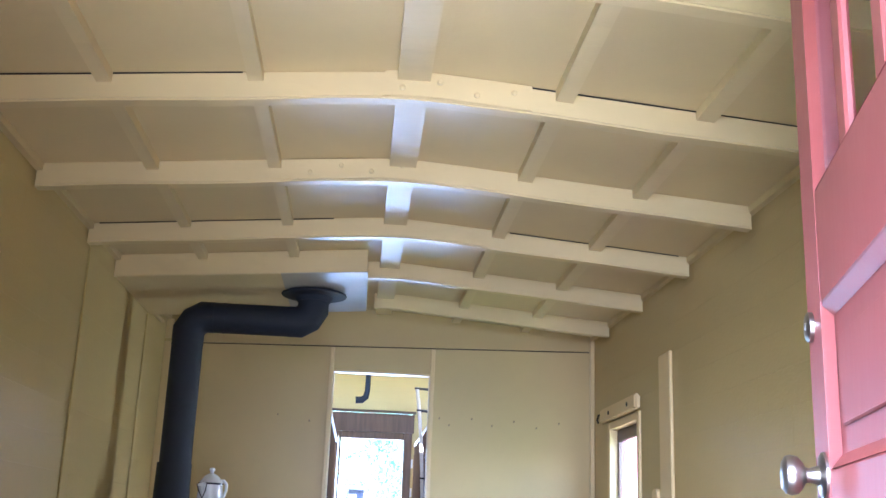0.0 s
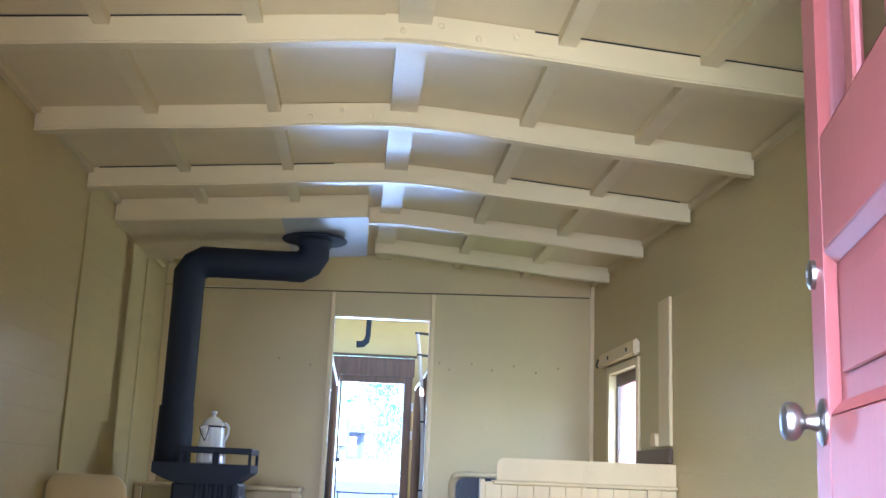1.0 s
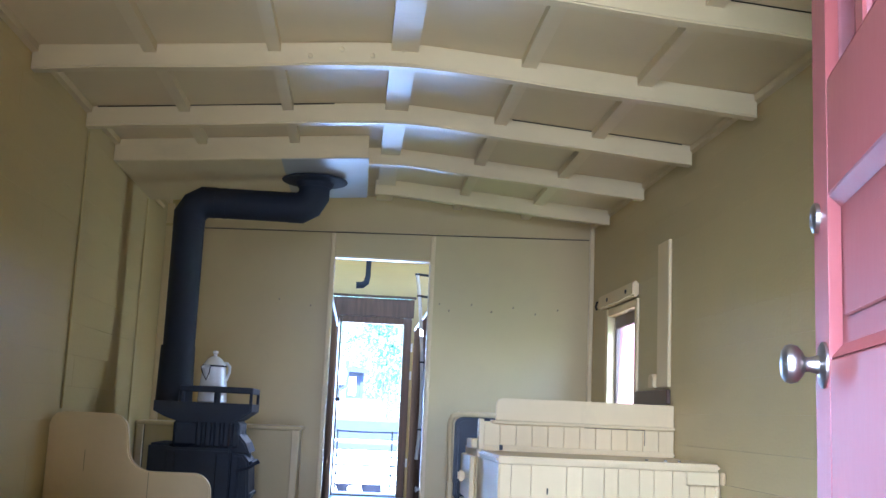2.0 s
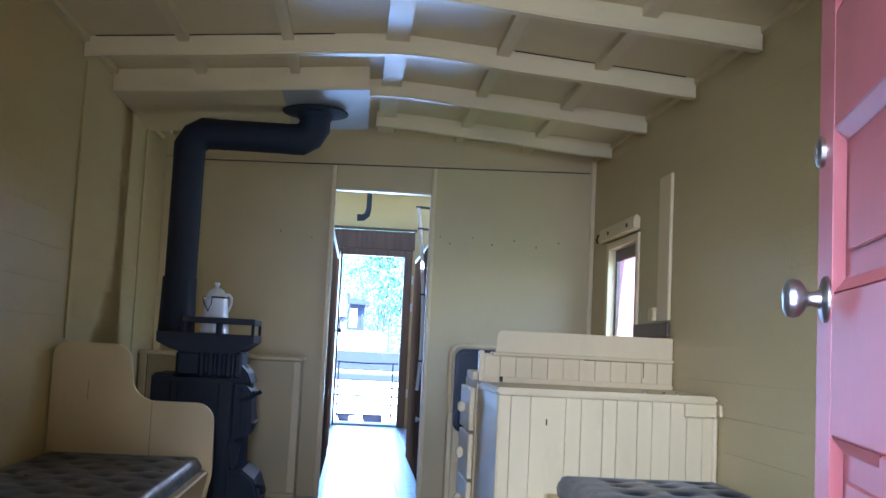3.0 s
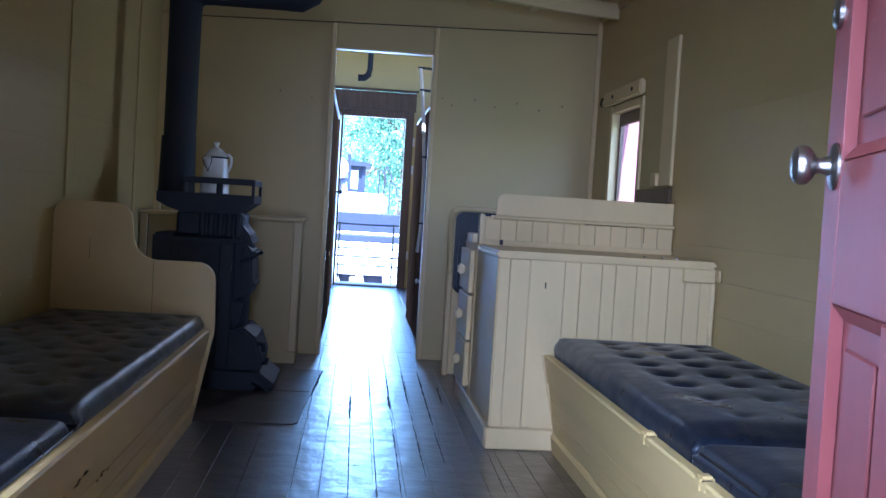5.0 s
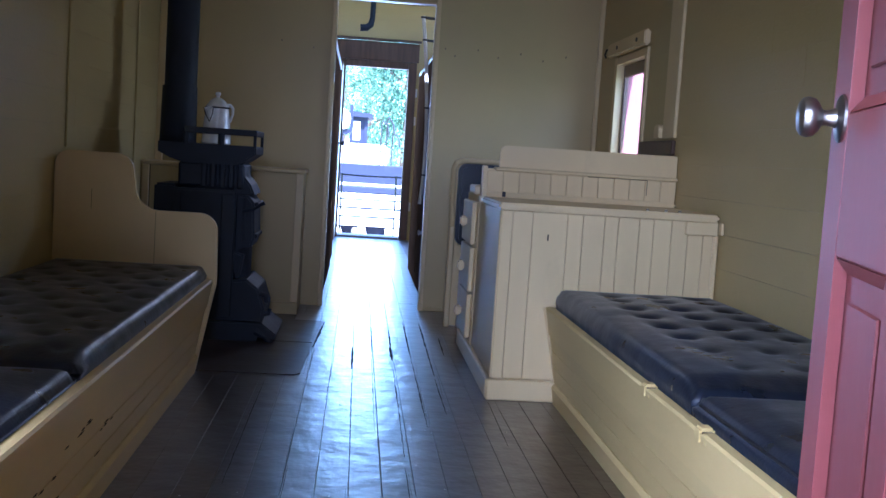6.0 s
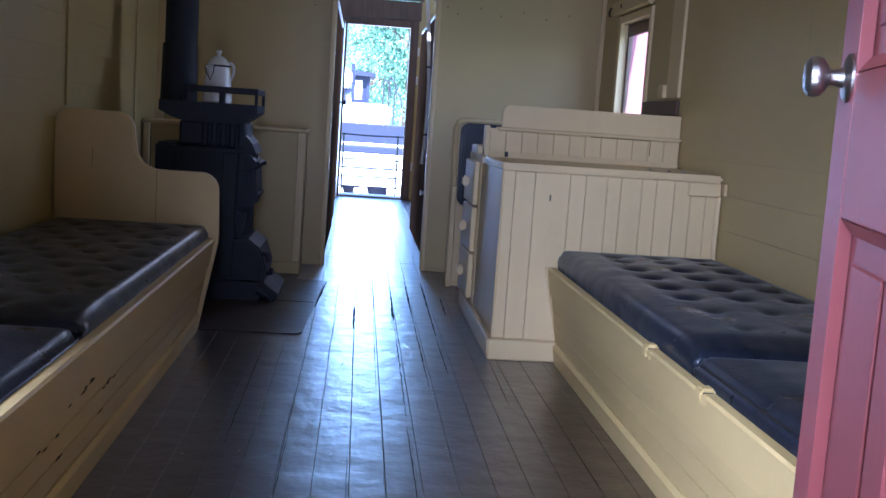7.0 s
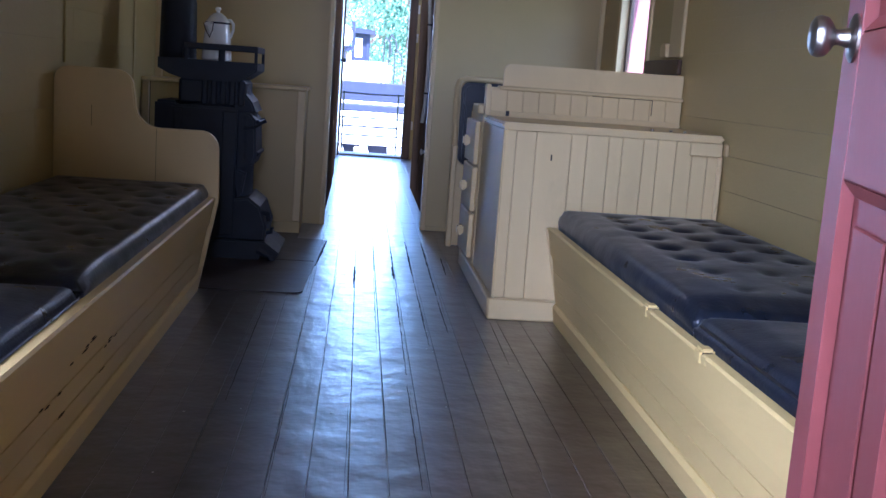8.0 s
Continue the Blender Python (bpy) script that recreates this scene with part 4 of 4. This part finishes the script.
part("edge_moulding", tube(bmesh.new(), [(0.600, 5.835, 0.495), (0.566, 5.835, 0.535), (0.540, 5.835, 0.58), (0.533, 5.835, 0.75), (0.530, 5.835, 0.93), (0.545, 5.835, 0.972), (0.58, 5.835, 0.985), (1.40, 5.835, 0.985)], 0.016, 10), CREAM, seat, "", True)
part("side_post", block(0.522, 5.80, 0.0, 0.556, 5.859, 0.60, bevel=0.006), CREAM, seat)
part("seat_box", block(0.60, 5.30, 0.0, RIGHT - 0.04, 5.858, 0.42, bevel=0.006), CREAM, seat)
bc = bmesh.new()
prism(bc, rounded(0.556, 0.49, RIGHT - 0.06, 0.968, 0.05), "y", 5.765, 5.855, bevel=0.02)
part("backrest", bc, LEATHER, seat, "dark blue leather backrest", True)

# ---- stove board on the floor ----
mat_sheet = thing("stove_board", "thin dark sheet under the stove with a lifted edge", "floor sheet", (-0.65, 5.0, 0.0))
part("sheet", prism(bmesh.new(), [(LEFT + 0.07, 4.27), (-0.30, 4.245), (-0.255, 4.252), (-0.232, 4.285), (-0.222, 4.62), (-0.205, 5.0), (-0.192, 5.4), (-0.180, 5.74), (-0.20, 5.76), (-0.345, 5.765), (-0.345, 5.95), (LEFT + 0.07, 5.95)], "z", 0.0006, 0.0055, bevel=0.0015), SHEET, mat_sheet)
part("seam", block(LEFT + 0.08, 5.035, 0.0056, -0.215, 5.040, 0.0066), GAP, mat_sheet)

# ---- red entrance door, swung open ----
TH = radians(14)
def swing(bm):
    """From along the door, into the door, up: hinge side is negative."""
    m = Matrix.Translation((0.591, 1.028, 0)) @ Matrix.Rotation(-TH, 4, "Z")
    bm.transform(m)
    return bm


S0, S1 = -0.675, 0.066
def slab(s0, z0, s1, z1, d0=0.0, d1=0.042, bevel=0.003):
    return swing(block(d0, s0, z0, d1, s1, z1, bevel=bevel))


def wedge(s0, z0, s1, z1, side):
    """Sloped moulding on one side of a sunk panel."""
    w, deep = 0.018, 0.013
    bm = bmesh.new()
    if side in "lr":
        a, b = (s1, s1 - w) if side == "r" else (s0, s0 + w)
        prism(bm, [(0.001, a), (deep, a), (deep, b), (0.007, (a + b) / 2)], "z", z0, z1)
    else:
        a, b = (z1, z1 - w) if side == "t" else (z0, z0 + w)
        prism(bm, [(0.001, a), (deep, a), (deep, b), (0.007, (a + b) / 2)], "y", s0, s1)
        return swing(bm)
    return swing(bm)


red = thing("entrance_door", "red panelled wooden door with a glazed upper half, swung open", "door", (0.43, 0.36, 0.0))
part("lock_stile", slab(-0.034, 0.012, S1, 2.0), RED, red)
part("hinge_stile", slab(S0, 0.012, S0 + 0.10, 2.0), RED, red)
for z0, z1 in ((0.012, 0.16), (0.885, 1.068), (1.284, 1.444), (1.90, 2.0)):
    part("cross_rail", slab(S0 + 0.1005, z0, -0.0345, z1), RED, red)
part("muntin", slab(-0.365, 0.1605, -0.285, 0.8845), RED, red)
for s0, z0, s1, z1 in ((-0.2845, 0.1605, -0.0345, 0.8845), (S0 + 0.1005, 0.1605, -0.3655, 0.8845), (S0 + 0.1005, 1.0685, -0.0345, 1.2835)):
    p = part("panel", slab(s0, z0, s1, z1, 0.014, 0.030, 0.0), RED, red)
    field = part("raised_field", slab(s0 + 0.05, z0 + 0.05, s1 - 0.05, z1 - 0.05, 0.009, 0.0139, 0.003), RED, p)
    for sd in "lrtb":
        part("moulding", wedge(s0, z0, s1, z1, sd), RED, p)
pane = part("pane", slab(S0 + 0.10, 1.444, -0.034, 1.90, 0.019, 0.022, 0.0), GLASS, red)
pane.visible_shadow = False
for sd in "lrtb":
    part("glazing_bead", wedge(S0 + 0.1005, 1.4445, -0.0345, 1.8995, sd), RED, red)
part("glazing_bar", slab(-0.235, 1.4445, -0.190, 1.8995, 0.004, 0.018, 0.004), RED, red)
part("glazing_bar", slab(-0.430, 1.4445, -0.385, 1.8995, 0.004, 0.018, 0.004), RED, red)
lock = bmesh.new()
tube(lock, [(0.0005, 0.0, 0), (-0.006, 0, 0), (-0.009, 0, 0), (-0.0095, 0, 0)], [0.021, 0.021, 0.016, 0.010], 20)
lock.transform(Matrix.Translation((0, 0.035, 1.267)))
lk = part("deadlock", swing(lock), CHROME, red, "round nickel lock cylinder", True)
slot = block(-0.0105, 0.0335, 1.262, -0.0096, 0.0365, 1.272)
part("keyway", swing(slot), BLACK, lk)
kn = bmesh.new()
tube(kn, [(0.0005, 0, 0), (-0.004, 0, 0), (-0.007, 0, 0), (-0.010, 0, 0), (-0.024, 0, 0), (-0.030, 0, 0), (-0.035, 0, 0), (-0.042, 0, 0), (-0.052, 0, 0), (-0.060, 0, 0), (-0.065, 0, 0), (-0.067, 0, 0)],
     [0.031, 0.031, 0.027, 0.013, 0.0095, 0.0105, 0.018, 0.0245, 0.0265, 0.0245, 0.018, 0.008], 24)
kn.transform(Matrix.Translation((0, 0.001, 1.062)) @ Matrix.Diagonal((0.84, 1, 1, 1)))
part("knob", swing(kn), CHROME, red, "worn round nickel knob", True)
for z in (0.25, 1.0, 1.75):
    hg = bmesh.new()
    tube(hg, [(-0.006, S0 - 0.004, z - 0.05), (-0.006, S0 - 0.004, z + 0.05)], 0.007, 10)
    part("hinge", swing(hg), BLACK, red)

# ---- outside ----
tagged(part("ground", block(-400, -400, -1.5, 400, 600, -1.1), GRASS), "rough ground out to the horizon", "ground", kind="structure")
tagged(part("road_bed", prism(bmesh.new(), [(-2.4, -1.099), (2.6, -1.099), (1.9, -0.93), (-1.7, -0.93)], "y", -40, 90), GRAVEL), "sunlit ballast of the railway track", "track bed", kind="structure")
for x in (-0.66, 0.83):
    rl2 = bmesh.new()
    box(rl2, x - 0.035, -40, -0.88, x + 0.035, 90, -0.80, bevel=0.01)
    tagged(part("rail", rl2, STEEL), "steel railway rail", "rail", "rails", "structure")
for i in range(26):
    y = 12.9 + i * 0.62
    tagged(part("sleeper", block(-1.2, y, -0.929, 1.37, y + 0.24, -0.882, bevel=0.01), TIMBER), "pale weathered wooden sleeper across the track", "sleeper", "sleepers", "structure")
tagged(part("platform_floor", block(LEFT, -1.3, -0.12, RIGHT, NEAR - 0.095, -0.01), BROWN), "wooden entrance platform", "platform", kind="structure")

plat = thing("rear_platform", "pale wooden end platform with a slim black railing", "platform", (0.08, 12.8, -0.1))
part("deck", block(LEFT, BACK + 0.105, -0.12, RIGHT, 13.25, -0.03, bevel=0.01), TIMBER, plat)
for x in (-0.235, 0.46, -1.2, 1.36):
    part("post", tube(bmesh.new(), [(x, 13.2, -0.03), (x, 13.2, 0.74)], 0.012, 8), BLACK, plat)
part("chain_bar", tube(bmesh.new(), [(-1.2, 13.2, 0.74), (0.1, 13.2, 0.715), (1.36, 13.2, 0.74)], 0.011, 8), BLACK, plat)

loco = thing("locomotive", "sunlit locomotive with a dark blue end beam, pale hood and steps", "locomotive", (0.1, 22, -0.8))
LY = 19.5
part("end_beam", block(-1.35, LY, 0.46, 1.50, LY + 0.25, 0.82, bevel=0.02), LOCO, loco)
part("step_beam", block(-1.30, LY - 0.05, 0.27, 1.45, LY + 0.2, 0.40, bevel=0.02), LOCO, loco)
part("walkway", block(-1.35, LY - 0.03, 0.405, 1.50, LY + 3, 0.455, bevel=0.01), PALE, loco)
part("pilot_backing", block(-1.25, LY - 0.02, -0.72, 1.40, LY + 0.06, 0.268, bevel=0.01), LOCO, loco)
for z0, z1, w, step in ((0.165, 0.262, 1.30, 0.05), (0.010, 0.135, 1.28, 0.12), (-0.150, -0.025, 1.25, 0.22), (-0.330, -0.185, 1.20, 0.34)):
    bm = bmesh.new()
    box(bm, 0.08 - w, LY - 0.03 - step, z0, 0.08 + w, LY - 0.021, z1, bevel=0.015)
    part("pilot_step", bm, PALE, loco)
for x0, x1, z0, z1 in ((-0.55, -0.32, -0.66, -0.36), (0.02, 0.14, -0.70, -0.34), (0.52, 0.80, -0.68, -0.36)):
    part("pilot_foot", prism(bmesh.new(), [(x0, z1), (x1, z1), (x1 + 0.10, z0), (x0 + 0.04, z0)], "y", LY - 0.42, LY - 0.03, bevel=0.012), PALE, loco)
for x, z, w in ((-0.16, 0.148, 0.20), (0.30, -0.010, 0.26), (-0.30, -0.165, 0.16)):
    part("grab_iron", tube(bmesh.new(), [(x - w, LY - 0.36, z), (x + w, LY - 0.36, z + 0.004)], 0.008, 6), LOCO, loco)
part("coupler", block(-0.10, LY - 0.60, -0.47, 0.10, LY - 0.40, -0.36, bevel=0.03), STEEL, loco)
part("hood", prism(bmesh.new(), [(LY + 0.3, 0.82), (LY + 0.3, 1.02), (LY + 0.8, 1.20), (LY + 5, 1.25), (LY + 5, 0.82)], "x", -0.75, 0.54, bevel=0.05), PALE, loco)
lamp_b = bmesh.new()
tube(lamp_b, [(-0.44, LY + 0.5, 1.66), (-0.44, LY + 0.9, 1.66)], 0.21, 20)
part("headlamp", lamp_b, PALE, loco, "round pale headlamp", True)
part("lamp_shroud", prism(bmesh.new(), [(-0.250, 1.36), (-0.195, 1.44), (-0.195, 1.93), (-0.270, 1.93), (-0.225, 1.66)], "y", LY + 0.45, LY + 0.95), LOCO, loco)
part("lamp_arm", prism(bmesh.new(), [(-0.44, 1.40), (-0.30, 1.36), (-0.22, 1.44), (-0.26, 1.47), (-0.42, 1.46)], "y", LY + 0.55, LY + 0.85), LOCO, loco)
part("lamp_stand", block(-0.52, LY + 0.6, 1.17, -0.36, LY + 0.8, 1.47), LOCO, loco)
cab = part("cab", block(-0.30, LY + 6.0, 1.2, 0.10, LY + 8, 1.93, bevel=0.02), LOCO, loco)
part("cab_roof", prism(bmesh.new(), [(-0.62, 1.92), (0.27, 1.90), (0.20, 2.00), (-0.50, 2.06)], "y", LY + 5.8, LY + 8.2), LOCO, cab)
part("cab_window", block(-0.22, LY + 5.985, 1.35, -0.05, LY + 5.999, 1.80), PALE, cab)
part("cab_post", block(0.05, LY + 5.96, 1.2, 0.13, LY + 5.999, 1.93), LOCO, cab)
for x, z1 in ((0.36, 1.66), (0.46, 1.72), (0.575, 1.45)):
    hr = bmesh.new()
    tube(hr, [(x, LY + 0.1, 0.82), (x, LY + 0.1, z1 - 0.06), (x + 0.03, LY + 0.1, z1), (x + 0.12, LY + 0.1, z1 - 0.12), (x + 0.14, LY + 0.1, z1 - 0.3)], 0.014, 8)
    part("handrail", hr, BLACK, loco, "", True)


def leaves(bm, centre, spread, count, size, rng2):
    for _ in range(count):
        v = Vector((rng2.gauss(0, 1), rng2.gauss(0, 1), rng2.gauss(0, 0.8)))
        p = Vector(centre) + v.normalized() * spread * rng2.uniform(0.3, 1.0)
        q = Euler((rng2.uniform(0, 6.3), rng2.uniform(0, 6.3), rng2.uniform(0, 6.3))).to_matrix()
        s = size * rng2.uniform(0.6, 1.4)
        vs = [bm.verts.new(p + q @ Vector(c2) * s) for c2 in ((-0.5, 0, 0), (0, -0.28, 0.05), (0.5, 0, 0), (0, 0.28, 0.05))]
        bm.faces.new(vs)


trng = random.Random(21)
for tx, ty, th in ((-3.2, 44, 9.5), (1.6, 38, 8.0), (4.6, 42, 9.0), (0.2, 52, 11.0), (-6.5, 52, 11), (3.0, 58, 12.5), (7.5, 50, 11), (-1.2, 60, 13), (1.2, 64, 13)):
    tree = thing("tree", "leafy green tree with a tapered trunk beyond the track", "tree", (tx, ty, -1.1), "trees beyond the track")
    tb = bmesh.new()
    tube(tb, [(tx, ty, -1.1), (tx + 0.1, ty, th * 0.3), (tx - 0.05, ty + 0.1, th * 0.75)], [0.28, 0.2, 0.06], 9)
    for k in range(7):
        a = trng.uniform(0, 6.3)
        z = th * trng.uniform(0.2, 0.6)
        tube(tb, [(tx, ty, z), (tx + math.cos(a) * 0.9, ty + math.sin(a) * 0.9, z + 0.7), (tx + math.cos(a) * 1.9, ty + math.sin(a) * 1.9, z + 1.2)], [0.10, 0.06, 0.02], 6)
    part("trunk", tb, BARK, tree, "", True)
    cb = bmesh.new()
    for k in range(46):
        a, rr = trng.uniform(0, 6.3), trng.uniform(0.2, 2.5)
        z = trng.uniform(0.5, th)
        rr *= max(0.25, 1 - abs(z / th - 0.45) * 1.3)
        leaves(cb, (tx + rr * math.cos(a), ty + rr * math.sin(a), z), trng.uniform(0.5, 1.2), 330, 0.125, trng)
    part("crown", cb, LEAF, tree)

# ---- boards of the walls and floor ----
def board(name, mat, parent, x0, y0, z0, x1, y1, z1, bevel=0.0025):
    return part(name, block(x0, y0, z0, x1, y1, z1, bevel=bevel), mat, parent)


rng = random.Random(4)
PITCH = 0.141
for wall, x0, x1, holes in ((wall_left, LEFT - 0.0115, LEFT, [NEAR_WINDOW]), (wall_right, RIGHT, RIGHT + 0.0115, [FAR_WINDOW])):
    z = 0.04
    while z < 2.30:
        top = min(z + PITCH - (0.0012 if 0.45 < z < 0.8 and wall is wall_right else 0.0003), 2.315)
        spans = [(NEAR, PARTITION)]
        for h in holes:
            if z < h[3] + 0.045 and top > h[1] - 0.05:
                spans = [s for a, b in spans for s in ((a, min(b, h[0] - 0.05)), (max(a, h[2] + 0.05), b)) if s[1] - s[0] > 0.05]
        for a, b in spans:
            cut = a + (b - a) * rng.uniform(0.3, 0.7) if b - a > 3 else b
            off = rng.uniform(0, 0.0002)
            for c, d in ((a, cut - 0.0008), (cut + 0.0008, b)):
                if d - c > 0.1:
                    inner = (x0, x1 + off) if wall is wall_left else (x0 - off, x1)
                    board("plank", WALL, wall, inner[0], c, z, inner[1], d, top, 0.0003)
        z += PITCH

structure_floor = structure("floor", block(LEFT - 0.09, NEAR - 0.09, -0.09, RIGHT + 0.09, BACK + 0.09, -0.026), GAP, "worn dark brown painted plank floor, glossy with wear", "floor")
W = 0.0985
i0 = math.floor((LEFT + 0.003) / W)
for i in range(i0, math.ceil(RIGHT / W)):
    a, b = max(LEFT, -0.003 + i * W), min(RIGHT, -0.003 + (i + 1) * W)
    if b - a < 0.01:
        continue
    cuts = [NEAR, rng.uniform(6.5, 8.0), rng.uniform(9.0, 10.5), BACK]
    for c, d in zip(cuts, cuts[1:]):
        g0, g1 = rng.uniform(0.0002, 0.0009), rng.uniform(0.0002, 0.0009)
        board("floorboard", FLOOR, structure_floor, a + g0, c + 0.001, -0.025, b - g1, d - 0.001, rng.uniform(-0.0010, 0.0), 0.0012)
# worn-through joints in the doorway's path: ragged dark gaps, with pale splintered edges
def worn_joint(x0, y0, x1, y1, wide, mat=GAP, lift=0.0009):
    n = max(5, int((y1 - y0) / 0.05))
    left, right = [], []
    for i in range(n + 1):
        f = i / n
        w = wide * math.sin(math.pi * min(1, max(0.04, f))) ** 0.5 * rng.uniform(0.35, 1.0)
        x, y = x0 + (x1 - x0) * f + rng.uniform(-0.0012, 0.0012), y0 + (y1 - y0) * f
        left.append((x - w, y))
        right.append((x + w, y))
    return part("worn_joint" if mat is GAP else "worn_edge", prism(bmesh.new(), left + right[::-1], "z", 0.0001, lift), mat, structure_floor)


for x0, y0, x1, y1, wide in (
        (-0.006, 4.45, -0.006, 5.02, 0.0075), (-0.003, 3.36, -0.004, 4.42, 0.0022), (0.090, 4.91, 0.095, 5.70, 0.0045), (0.083, 3.38, 0.089, 4.83, 0.0022),
        (0.187, 4.77, 0.194, 5.74, 0.0045), (0.186, 4.70, 0.186, 5.05, 0.0085), (0.178, 3.07, 0.186, 4.54, 0.0030), (0.280, 4.64, 0.286, 5.89, 0.0055),
        (0.279, 3.46, 0.281, 4.64, 0.0035), (0.368, 4.37, 0.382, 5.92, 0.0060), (0.366, 3.67, 0.367, 4.34, 0.0028), (0.455, 4.89, 0.463, 5.40, 0.0045),
        (-0.104, 3.83, -0.092, 4.86, 0.0018), (-0.205, 4.95, -0.172, 5.78, 0.0100), (-0.370, 2.72, -0.373, 4.15, 0.0016), (-0.193, 2.03, -0.193, 2.94, 0.0016),
        (-0.011, 2.05, -0.010, 2.74, 0.0016), (0.176, 2.10, 0.175, 2.96, 0.0022), (0.548, 3.25, 0.557, 3.92, 0.0020)):
    worn_joint(x0, y0, x1, y1, wide)
for x0, y0, x1, y1, wide in ((-0.217, 4.30, -0.214, 5.15, 0.0030), (0.375, 3.95, 0.384, 4.40, 0.0020), (-0.379, 2.75, -0.381, 4.1, 0.0010), (0.182, 2.2, 0.182, 2.9, 0.0009), (0.286, 3.6, 0.287, 4.2, 0.0012)):
    worn_joint(x0, y0, x1, y1, wide, SCUFF, 0.0012)
# pale scuffs along some joints
for k in range(26):
    i = rng.randint(-6, 8)
    x, y, ln = -0.003 + i * W + rng.uniform(-0.003, 0.003), rng.uniform(1.9, 3.6), rng.uniform(0.04, 0.35)
    w = rng.uniform(0.0006, 0.0016)
    part("scuff", prism(bmesh.new(), [(x, y), (x + w, y + ln * 0.4), (x, y + ln), (x - w, y + ln * 0.6)], "z", 0.0001, 0.0006), SCUFF, structure_floor)
for k in range(14):
    x, y, r = rng.uniform(-0.6, 0.7), rng.uniform(1.9, 3.8), rng.uniform(0.0015, 0.004)
    part("paint_fleck", prism(bmesh.new(), [(x - r, y), (x, y - r), (x + r, y + r * 0.4), (x, y + r)], "z", 0.0001, 0.001), WHITE, structure_floor)
